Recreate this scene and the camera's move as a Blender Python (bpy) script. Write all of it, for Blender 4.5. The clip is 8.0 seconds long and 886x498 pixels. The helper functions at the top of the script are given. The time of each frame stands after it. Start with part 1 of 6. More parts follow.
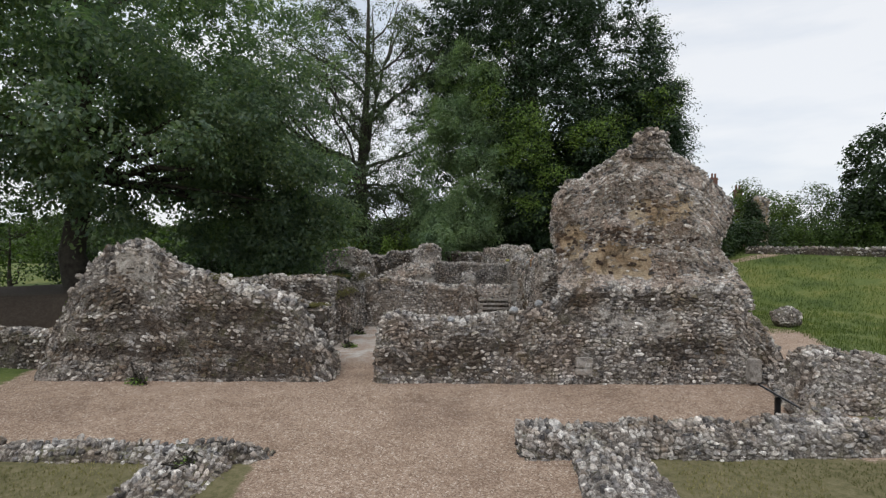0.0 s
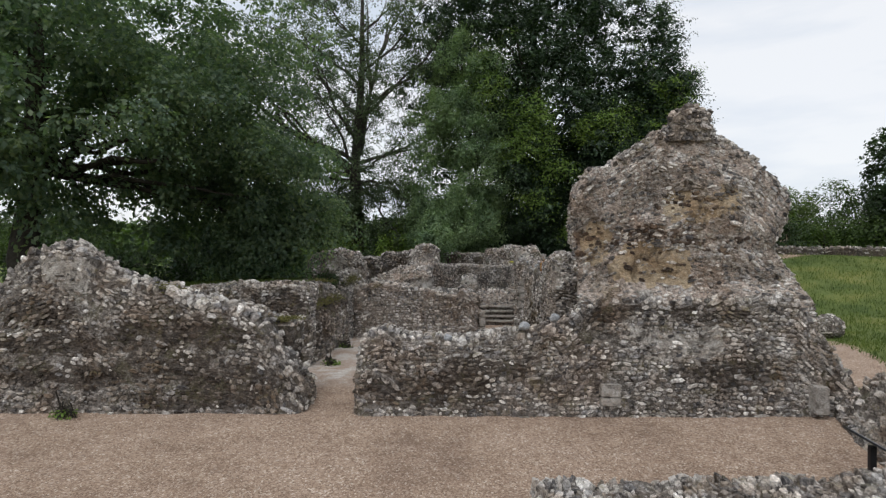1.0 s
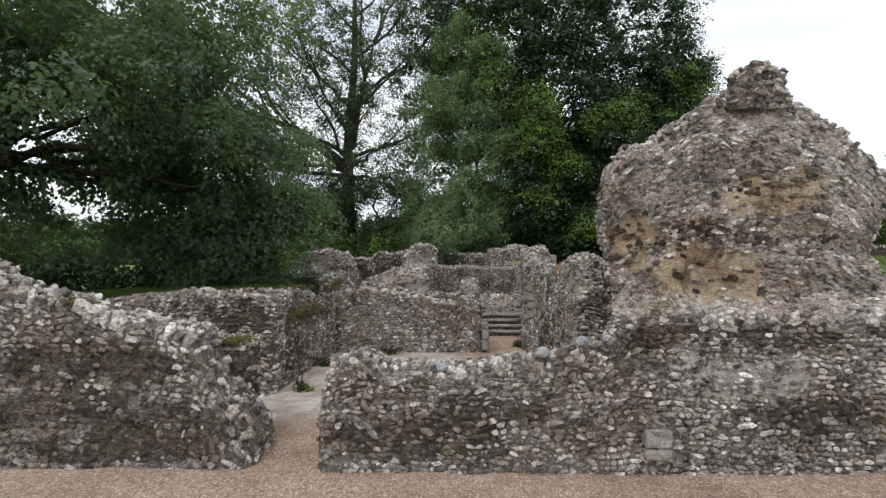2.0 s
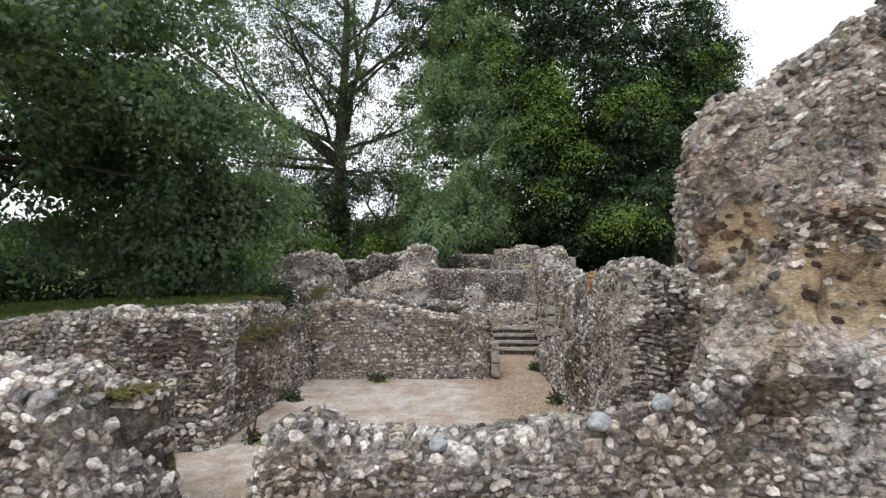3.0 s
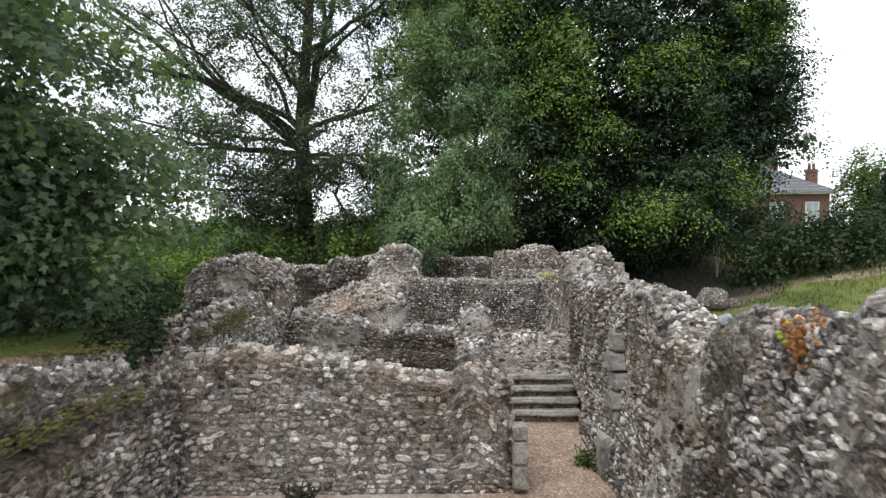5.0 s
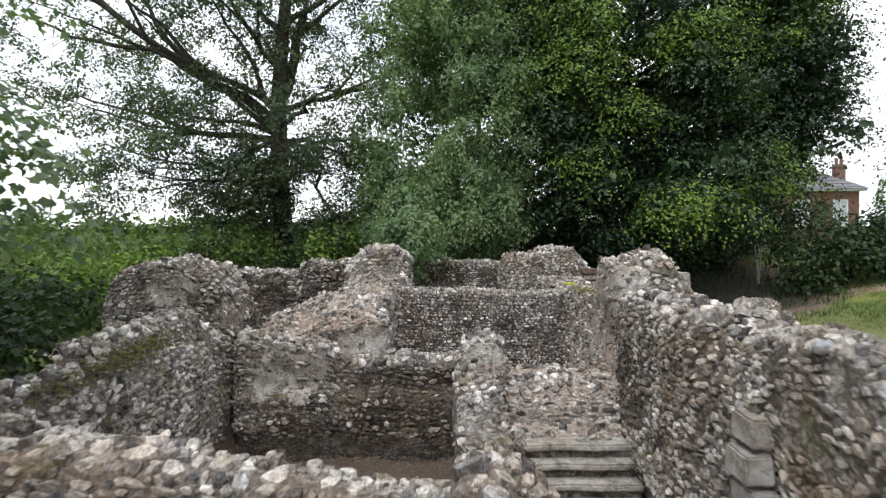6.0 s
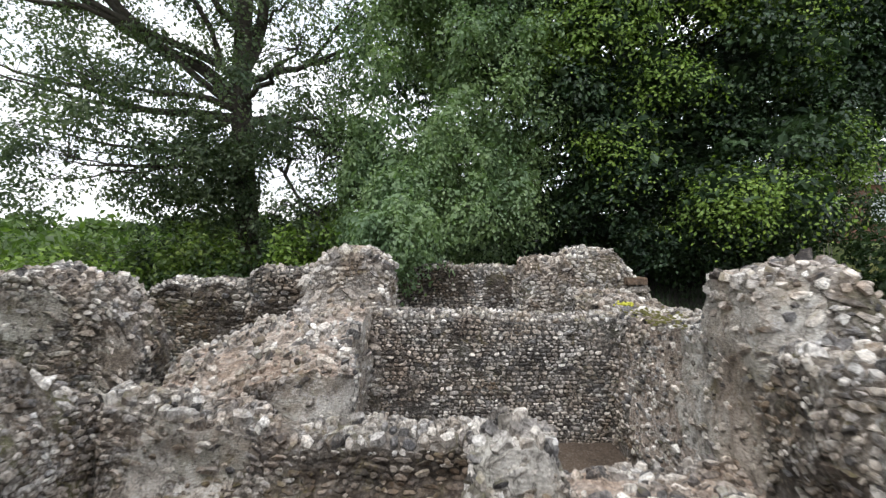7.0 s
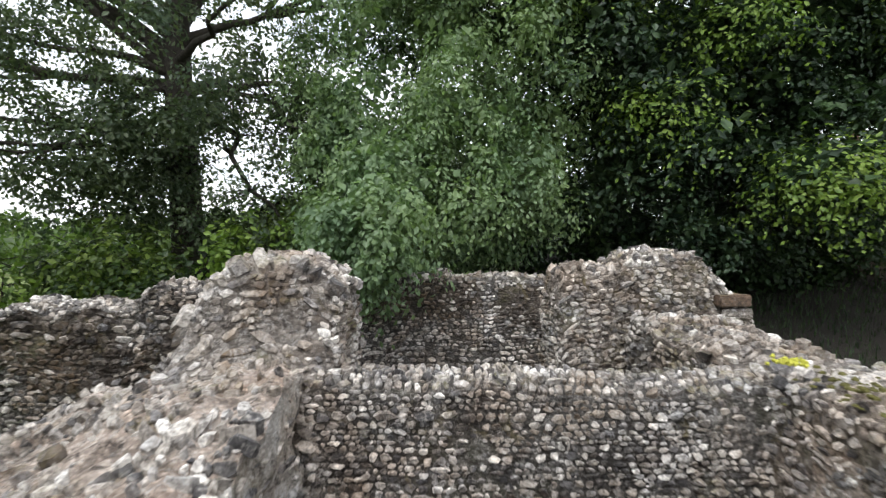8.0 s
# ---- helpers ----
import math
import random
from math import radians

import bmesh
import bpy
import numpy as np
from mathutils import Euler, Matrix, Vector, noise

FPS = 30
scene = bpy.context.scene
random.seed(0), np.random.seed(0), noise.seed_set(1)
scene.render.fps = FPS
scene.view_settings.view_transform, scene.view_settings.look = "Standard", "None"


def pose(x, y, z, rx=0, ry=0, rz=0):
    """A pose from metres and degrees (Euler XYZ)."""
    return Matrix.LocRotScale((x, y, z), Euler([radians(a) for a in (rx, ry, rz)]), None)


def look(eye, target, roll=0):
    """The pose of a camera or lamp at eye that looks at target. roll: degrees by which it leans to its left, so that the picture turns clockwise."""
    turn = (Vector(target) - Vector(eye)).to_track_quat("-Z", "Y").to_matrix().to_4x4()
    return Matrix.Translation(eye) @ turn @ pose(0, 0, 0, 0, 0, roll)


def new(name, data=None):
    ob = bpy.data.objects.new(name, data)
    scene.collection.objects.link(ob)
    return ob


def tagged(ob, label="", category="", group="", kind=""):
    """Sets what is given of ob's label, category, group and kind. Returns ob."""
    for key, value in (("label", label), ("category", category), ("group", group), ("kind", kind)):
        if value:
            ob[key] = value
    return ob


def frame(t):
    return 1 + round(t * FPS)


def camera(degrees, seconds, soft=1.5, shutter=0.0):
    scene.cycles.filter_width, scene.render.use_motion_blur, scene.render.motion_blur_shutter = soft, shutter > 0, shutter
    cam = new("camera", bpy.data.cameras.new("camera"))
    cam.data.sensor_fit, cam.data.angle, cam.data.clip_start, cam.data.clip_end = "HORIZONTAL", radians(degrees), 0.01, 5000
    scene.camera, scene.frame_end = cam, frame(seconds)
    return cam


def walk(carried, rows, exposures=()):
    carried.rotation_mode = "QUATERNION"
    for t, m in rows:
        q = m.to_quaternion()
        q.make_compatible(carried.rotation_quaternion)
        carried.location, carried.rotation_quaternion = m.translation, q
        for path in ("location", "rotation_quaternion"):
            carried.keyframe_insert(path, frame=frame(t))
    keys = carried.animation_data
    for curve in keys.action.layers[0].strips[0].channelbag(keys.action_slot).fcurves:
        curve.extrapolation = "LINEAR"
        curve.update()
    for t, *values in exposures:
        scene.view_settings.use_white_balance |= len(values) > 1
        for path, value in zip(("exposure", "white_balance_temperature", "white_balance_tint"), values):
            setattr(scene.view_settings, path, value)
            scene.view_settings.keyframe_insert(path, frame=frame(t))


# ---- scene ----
cam = camera(75.0, 8.0, soft=1.3, shutter=0.2)
ROWS = [
    (0.0, (0.19, -0.00, 3.490), (0.164, 2.0, 3.452), 0.0),
    (0.5, (0.215, 1.276, 3.505), (0.189, 3.275, 3.465), 0.0),
    (1.0, (0.27, 2.607, 3.502), (0.242, 4.607, 3.463), -0.1),
    (1.5, (0.326, 3.944, 3.494), (0.298, 5.943, 3.453), -0.1),
    (3.0, (0.375, 8.897, 3.486), (0.337, 10.897, 3.444), -0.4),
    (3.5, (0.352, 10.539, 3.470), (0.311, 12.538, 3.426), -0.4),
    (4.0, (0.342, 12.30, 3.435), (0.305, 14.299, 3.394), -0.5),
    (4.5, (0.350, 13.92, 3.420), (0.329, 15.919, 3.376), -0.6),
    (5.0, (0.375, 15.64, 3.405), (0.375, 17.639, 3.362), -0.6),
    (6.5, (0.470, 21.643, 3.395), (0.474, 23.642, 3.345), -0.3),
    (7.0, (0.484, 23.92, 3.386), (0.494, 25.919, 3.334), -0.4),
    (7.5, (0.490, 26.14, 3.365), (0.510, 28.139, 3.315), -0.6),
    (8.0, (0.520, 28.517, 3.354), (0.547, 30.516, 3.297), -0.8),
]
walk(cam, [(t, look(eye, aim, roll)) for t, eye, aim, roll in ROWS], exposures=[(0.0, -0.16, 6300, 10), (1.5, -0.04, 6300, 10), (3.2, 0.58, 6300, 10), (5.0, 0.60, 6300, 10), (7.0, 0.90, 6300, 10), (8.0, 0.95, 6300, 10)])

# ---- world, sun ----
world = bpy.data.worlds.new("overcast_sky")
scene.world = world
world.use_nodes = True
wn, wl = world.node_tree.nodes, world.node_tree.links
wn.clear()
SUN_ELEVATION, SUN_ROTATION = radians(61), radians(207)
sky = wn.new("ShaderNodeTexSky")
sky.sky_type, sky.sun_disc = "NISHITA", False
sky.sun_elevation, sky.sun_rotation = SUN_ELEVATION, SUN_ROTATION
sky_scale = wn.new("ShaderNodeVectorMath")
sky_scale.operation = "SCALE"
sky_scale.inputs["Scale"].default_value = 0.10
wl.new(sky.outputs[0], sky_scale.inputs[0])
coord = wn.new("ShaderNodeTexCoord")
stretch = wn.new("ShaderNodeMapping")
stretch.inputs["Scale"].default_value = (1.4, 1.4, 6.0)
wl.new(coord.outputs["Generated"], stretch.inputs[0])
cloud = wn.new("ShaderNodeTexNoise")
cloud.inputs["Scale"].default_value, cloud.inputs["Detail"].default_value = 2.2, 6
wl.new(stretch.outputs[0], cloud.inputs[0])
shade = wn.new("ShaderNodeValToRGB")
shade.color_ramp.elements[0].position, shade.color_ramp.elements[0].color = 0.30, (0.83, 0.89, 0.97, 1)
shade.color_ramp.elements[1].position, shade.color_ramp.elements[1].color = 0.58, (1.09, 1.09, 1.09, 1)
wl.new(cloud.outputs[0], shade.inputs[0])
cover = wn.new("ShaderNodeMix")
cover.data_type = "RGBA"
cover.inputs[0].default_value = 0.86
wl.new(sky_scale.outputs[0], cover.inputs[6])
wl.new(shade.outputs[0], cover.inputs[7])
back = wn.new("ShaderNodeBackground")
back.inputs[1].default_value = 1.0
wl.new(cover.outputs[2], back.inputs[0])
wl.new(back.outputs[0], wn.new("ShaderNodeOutputWorld").inputs[0])

lamp = bpy.data.lights.new("sun", "SUN")
lamp.energy, lamp.angle, lamp.color = 1.45, radians(35), (1.0, 0.98, 0.95)
sun = new("sun", lamp)
sun.matrix_world = look((-10, -8, 40), (0, 12, 0))


# ---- materials ----
def ramp(nt, fac, stops):
    node = nt.nodes.new("ShaderNodeValToRGB")
    els = node.color_ramp.elements
    while len(els) < len(stops):
        els.new(0.5)
    for e, (p, c) in zip(els, stops):
        e.position, e.color = p, (*c, 1)
    nt.links.new(fac, node.inputs[0])
    return node.outputs[0]


def tex(nt, scale, detail=5, rough=0.6, coords=None, distortion=0.0):
    node = nt.nodes.new("ShaderNodeTexNoise")
    node.inputs["Scale"].default_value = scale
    node.inputs["Detail"].default_value = detail
    node.inputs["Roughness"].default_value = rough
    node.inputs["Distortion"].default_value = distortion
    nt.links.new(coords or place(nt), node.inputs["Vector"])
    return node.outputs[0]


def place(nt):
    """World position, so that patterns keep their true size on every mesh."""
    return nt.nodes.new("ShaderNodeNewGeometry").outputs["Position"]


def mix(nt, fac, a, b, mode="MIX"):
    node = nt.nodes.new("ShaderNodeMix")
    node.data_type, node.blend_type = "RGBA", mode
    for socket, v in ((0, fac), (6, a), (7, b)):
        if isinstance(v, bpy.types.NodeSocket):
            nt.links.new(v, node.inputs[socket])
        else:
            node.inputs[socket].default_value = (*v, 1) if isinstance(v, tuple) else v
    return node.outputs[2]


def material(name, roughness=0.85):
    m = bpy.data.materials.new(name)
    m.use_nodes = True
    nt = m.node_tree
    bsdf = nt.nodes["Principled BSDF"]
    bsdf.inputs["Roughness"].default_value = roughness
    bsdf.inputs["Specular IOR Level"].default_value = 0.3
    return m, nt, bsdf


def bump(nt, bsdf, height, strength, distance):
    node = nt.nodes.new("ShaderNodeBump")
    node.inputs["Strength"].default_value, node.inputs["Distance"].default_value = strength, distance
    nt.links.new(height, node.inputs["Height"])
    nt.links.new(node.outputs[0], bsdf.inputs["Normal"])


def crusted(nt, col, pale=0.75, pit=0.8):
    """Ragged pale crusts of lichen and lime, and dark specks of grime and painted crevice shade, that run across stones
    and joints alike.
    """
    where = ramp(nt, tex(nt, 0.9, 4, 0.6), [(0.35, (0.35, 0.35, 0.35)), (0.62, (1, 1, 1))])
    crust = ramp(nt, tex(nt, 11, 9, 0.78, distortion=0.9), [(0.50, (0, 0, 0)), (0.58, (pale, pale, pale))])
    tone = ramp(nt, tex(nt, 3.0, 3), [(0.35, (0.38, 0.335, 0.29)), (0.52, (0.55, 0.52, 0.48)), (0.7, (0.50, 0.50, 0.51))])
    col = mix(nt, mix(nt, 1.0, crust, where, "MULTIPLY"), col, tone)
    # dark specks: grime and the shade of small pits, put into the colour
    pit_shade = ramp(nt, tex(nt, 8.5, 9, 0.8, distortion=0.7), [(0.40, (pit, pit, pit)), (0.48, (0, 0, 0))])
    col = mix(nt, pit_shade, col, (0.030, 0.024, 0.020))
    # broad brown staining and sooty patches
    brown = ramp(nt, tex(nt, 0.7, 7, 0.72, distortion=0.9), [(0.49, (1.06, 1.06, 1.06)), (0.60, (0.80, 0.69, 0.60)), (0.72, (0.54, 0.43, 0.36))])
    col = mix(nt, 0.7, col, brown, "MULTIPLY")
    soot = ramp(nt, tex(nt, 1.7, 7, 0.75, distortion=0.6), [(0.37, (0.38, 0.37, 0.36)), (0.46, (1.05, 1.05, 1.05))])
    col = mix(nt, 0.85, col, soot, "MULTIPLY")
    olive = ramp(nt, tex(nt, 2.3, 8, 0.75, distortion=0.5), [(0.585, (0, 0, 0)), (0.66, (0.6, 0.6, 0.6))])
    return mix(nt, olive, col, (0.155, 0.125, 0.055))


def flint_material(name, single, stops, pale=0.6):
    """Flint with a pale rind: colour by stone, mottled. single: each stone is an object of its own."""
    m, nt, bsdf = material(name, 0.7)
    if single:
        rnd = nt.nodes.new("ShaderNodeObjectInfo").outputs["Random"]
    else:
        rnd = nt.nodes.new("ShaderNodeNewGeometry").outputs["Random Per Island"]
    base = ramp(nt, rnd, stops)
    mott = ramp(nt, tex(nt, 22, 4, 0.7), [(0.36, (0.30, 0.28, 0.27)), (0.50, (0.85, 0.83, 0.81)), (0.64, (1.4, 1.38, 1.35))])
    col = mix(nt, 0.85, base, mott, "MULTIPLY")
    dirt = ramp(nt, tex(nt, 1.0, 6, 0.72, distortion=0.5), [(0.36, (1.22, 1.2, 1.18)), (0.50, (0.95, 0.93, 0.9)), (0.60, (0.66, 0.62, 0.57)), (0.70, (0.46, 0.41, 0.36))])
    col = mix(nt, 0.9, col, dirt, "MULTIPLY")
    # rusty staining in patches, and olive moss where a stone faces up
    rust = ramp(nt, tex(nt, 0.8, 6, 0.7, distortion=0.8), [(0.51, (0, 0, 0)), (0.68, (0.68, 0.68, 0.68))])
    col = mix(nt, rust, col, (0.21, 0.145, 0.085))
    split = nt.nodes.new("ShaderNodeSeparateXYZ")
    nt.links.new(nt.nodes.new("ShaderNodeNewGeometry").outputs["Normal"], split.inputs[0])
    facing = ramp(nt, split.outputs[2], [(0.15, (0, 0, 0)), (0.75, (1, 1, 1))])
    growth = ramp(nt, tex(nt, 1.3, 6, 0.72), [(0.54, (0, 0, 0)), (0.66, (0.8, 0.8, 0.8))])
    col = mix(nt, mix(nt, 1.0, facing, growth, "MULTIPLY"), col, (0.13, 0.115, 0.045))
    nt.links.new(crusted(nt, col, pale, 0.65), bsdf.inputs["Base Color"])
    bump(nt, bsdf, tex(nt, 30, 6, 0.75), 0.7, 0.025)
    return m


FLINT_STOPS = [(0.0, (0.05, 0.05, 0.056)), (0.14, (0.12, 0.118, 0.122)), (0.26, (0.24, 0.235, 0.24)), (0.38, (0.33, 0.302, 0.275)), (0.52, (0.44, 0.415, 0.385)),
               (0.66, (0.45, 0.45, 0.455)), (0.82, (0.62, 0.595, 0.565)), (1.0, (0.82, 0.815, 0.80))]
FLINT = flint_material("flint_single", True, FLINT_STOPS)
BROWN_STONE = flint_material("brown_stone", False, [(0.0, (0.045, 0.03, 0.022)), (0.5, (0.10, 0.066, 0.045)), (1.0, (0.17, 0.12, 0.085))], 0.15)
FLINTWORK = flint_material("flintwork", False, FLINT_STOPS)
# damp-stained stones, reused where tree shade is painted on walls
FLINT_DAMP_SHADED = flint_material("damp_and_shaded_flint", False, [(0.0, (0.035, 0.029, 0.025)), (0.45, (0.088, 0.073, 0.062)), (0.75, (0.17, 0.147, 0.128)), (0.92, (0.27, 0.245, 0.22)), (1.0, (0.5, 0.48, 0.45))], 0.2)


def mortar_material(name, lo, mid, hi, stain=0.6, moss=0.35, chip=0.62, grain=15, pale=0.7, pit=0.85):
    """Lime mortar full of small broken flint."""
    m, nt, bsdf = material(name, 0.95)
    col = ramp(nt, tex(nt, 6, 8, 0.7), [(0.3, lo), (0.5, mid), (0.7, hi)])
    bent = nt.nodes.new("ShaderNodeVectorMath")
    bent.operation = "MULTIPLY"
    nt.links.new(place(nt), bent.inputs[0])
    bent.inputs[1].default_value = (1, 1, 1.5)
    chips = nt.nodes.new("ShaderNodeTexVoronoi")
    chips.inputs["Scale"].default_value = grain
    nt.links.new(bent.outputs[0], chips.inputs["Vector"])
    split = nt.nodes.new("ShaderNodeSeparateColor")
    nt.links.new(chips.outputs["Color"], split.inputs[0])
    tone = ramp(nt, split.outputs[0], [(0.0, (0.35, 0.34, 0.34)), (0.4, (0.85, 0.83, 0.80)), (0.8, (1.35, 1.33, 1.3)), (1.0, (2.2, 2.2, 2.15))])
    core = ramp(nt, chips.outputs["Distance"], [(0.25, (1, 1, 1)), (0.55, (0.45, 0.43, 0.41))])
    col = mix(nt, chip, col, mix(nt, 1.0, tone, core, "MULTIPLY"), "MULTIPLY")
    big = ramp(nt, tex(nt, 0.55, 5, 0.65, distortion=0.6), [(0.45, (1, 1, 1)), (0.66, (0.40, 0.34, 0.29))])
    col = mix(nt, stain, col, big, "MULTIPLY")
    if moss:
        green = ramp(nt, tex(nt, 1.6, 6, 0.7), [(0.52, (0, 0, 0)), (0.64, (1, 1, 1))])
        col = mix(nt, mix(nt, moss, (0, 0, 0), green), col, (0.10, 0.10, 0.035))
    nt.links.new(crusted(nt, col, pale, pit), bsdf.inputs["Base Color"])
    height = nt.nodes.new("ShaderNodeMath")
    height.operation = "MULTIPLY_ADD"
    nt.links.new(chips.outputs["Distance"], height.inputs[0])
    height.inputs[1].default_value = -1.2 * chip
    nt.links.new(tex(nt, 9, 9, 0.8), height.inputs[2])
    bump(nt, bsdf, height.outputs[0], 0.75, 0.045)
    return m


MORTAR = mortar_material("lime_mortar", (0.10, 0.087, 0.076), (0.19, 0.170, 0.152), (0.33, 0.305, 0.28))
MORTAR_MOSSY = mortar_material("mossy_mortar", (0.09, 0.077, 0.062), (0.175, 0.153, 0.13), (0.31, 0.28, 0.245), moss=0.8)
MORTAR_OCHRE = mortar_material("ochre_mortar", (0.28, 0.21, 0.13), (0.42, 0.33, 0.22), (0.52, 0.44, 0.32), 0.3, 0.0, 0.35, 26, 0.25, 0.35)
RENDER_PALE = mortar_material("pale_render", (0.24, 0.225, 0.20), (0.45, 0.425, 0.39), (0.62, 0.595, 0.55), 0.8, 0.25, 0.30, 26, 0.8, 0.75)
MORTAR_PINK = mortar_material("pinkish_mortar", (0.25, 0.20, 0.17), (0.42, 0.35, 0.30), (0.58, 0.51, 0.455), 0.4, 0.2, 0.5, 22)
MORTAR_CROSS = mortar_material("brownish_mortar", (0.14, 0.118, 0.10), (0.25, 0.215, 0.185), (0.38, 0.34, 0.30), 0.5, 0.1, 0.5, 22, 0.4, 0.8)
# dark cell joints; annexe and back wall carry tree shade in this colour
MORTAR_GREY_SHADED = mortar_material("grey_and_shaded_mortar", (0.045, 0.042, 0.040), (0.085, 0.080, 0.075), (0.16, 0.152, 0.145), 0.4, 0.15, 0.5, 26, 0.45, 0.8)
# damp stains; on low left, annexe and back walls also painted tree shade
MORTAR_DARK = mortar_material("damp_and_shaded_mortar", (0.05, 0.041, 0.034), (0.095, 0.079, 0.066), (0.18, 0.157, 0.136), 0.5, pale=0.22)


def simple_material(name, a, b, scale, roughness=0.8, relief=0.3, distance=0.02):
    m, nt, bsdf = material(name, roughness)
    col = ramp(nt, tex(nt, scale, 6, 0.65), [(0.3, a), (0.7, b)])
    col = mix(nt, 0.5, col, ramp(nt, tex(nt, scale * 0.12, 4), [(0.35, (0.75, 0.75, 0.75)), (0.65, (1.1, 1.1, 1.1))]), "MULTIPLY")
    nt.links.new(col, bsdf.inputs["Base Color"])
    bump(nt, bsdf, tex(nt, scale * 3, 5), relief, distance)
    return m


DRESSED = mortar_material("dressed_stone", (0.22, 0.20, 0.178), (0.33, 0.308, 0.28), (0.46, 0.435, 0.40), 0.4, 0.2, 0.1, 20, 0.7, 0.5)
STEP_STONE = mortar_material("worn_step_stone", (0.26, 0.24, 0.21), (0.38, 0.355, 0.32), (0.52, 0.495, 0.46), 0.3, 0.15, 0.1, 20, 0.7, 0.4)
BARK = simple_material("bark", (0.03, 0.026, 0.021), (0.085, 0.074, 0.06), 5, 0.95, 0.8, 0.06)
BLACK_STEEL = simple_material("black_painted_steel", (0.012, 0.012, 0.013), (0.022, 0.022, 0.024), 20, 0.45, 0.1, 0.002)


def leaf_material(name, dark, mid, light, gloss=0.45, thin=0.34, low=(0.75, 0.80, 0.85)):
    m, nt, bsdf = material(name, gloss)
    rnd = nt.nodes.new("ShaderNodeNewGeometry").outputs["Random Per Island"]
    col = ramp(nt, rnd, [(0.0, dark), (0.55, mid), (1.0, light)])
    patch = ramp(nt, tex(nt, 0.35, 4), [(0.35, low), (0.65, (1.2, 1.15, 0.95))])
    col = mix(nt, 0.8, col, patch, "MULTIPLY")
    nt.links.new(col, bsdf.inputs["Base Color"])
    through_leaf = nt.nodes.new("ShaderNodeBsdfTranslucent")
    nt.links.new(mix(nt, 1.0, col, (1.2, 1.4, 0.65), "MULTIPLY"), through_leaf.inputs[0])
    add = nt.nodes.new("ShaderNodeMixShader")
    add.inputs[0].default_value = thin
    nt.links.new(bsdf.outputs[0], add.inputs[1])
    nt.links.new(through_leaf.outputs[0], add.inputs[2])
    nt.links.new(add.outputs[0], nt.nodes["Material Output"].inputs[0])
    return m


LEAF_SYCAMORE = leaf_material("sycamore_leaf", (0.092, 0.140, 0.108), (0.140, 0.196, 0.140), (0.200, 0.252, 0.150), 0.32, 0.55)
LEAF_ASH = leaf_material("open_tree_leaf", (0.058, 0.084, 0.054), (0.086, 0.118, 0.072), (0.122, 0.152, 0.088), 0.4, 0.42)
LEAF_BIRCH = leaf_material("birch_leaf", (0.132, 0.192, 0.108), (0.182, 0.256, 0.142), (0.238, 0.318, 0.172), 0.4, 0.4)
LEAF_BEECH = leaf_material("beech_leaf", (0.018, 0.034, 0.021), (0.034, 0.061, 0.033), (0.062, 0.102, 0.046), 0.42, 0.2)
LEAF_YOUNG = leaf_material("young_leaf", (0.100, 0.165, 0.034), (0.150, 0.230, 0.046), (0.215, 0.300, 0.064))
LEAF_HEDGE = leaf_material("hedge_leaf", (0.035, 0.060, 0.018), (0.060, 0.100, 0.026), (0.100, 0.150, 0.038))
LEAF_SCRUB = leaf_material("scrub_leaf", (0.055, 0.090, 0.024), (0.092, 0.140, 0.034), (0.150, 0.200, 0.052))
LEAF_IVY = leaf_material("ivy_leaf", (0.018, 0.035, 0.014), (0.030, 0.055, 0.020), (0.050, 0.080, 0.028))


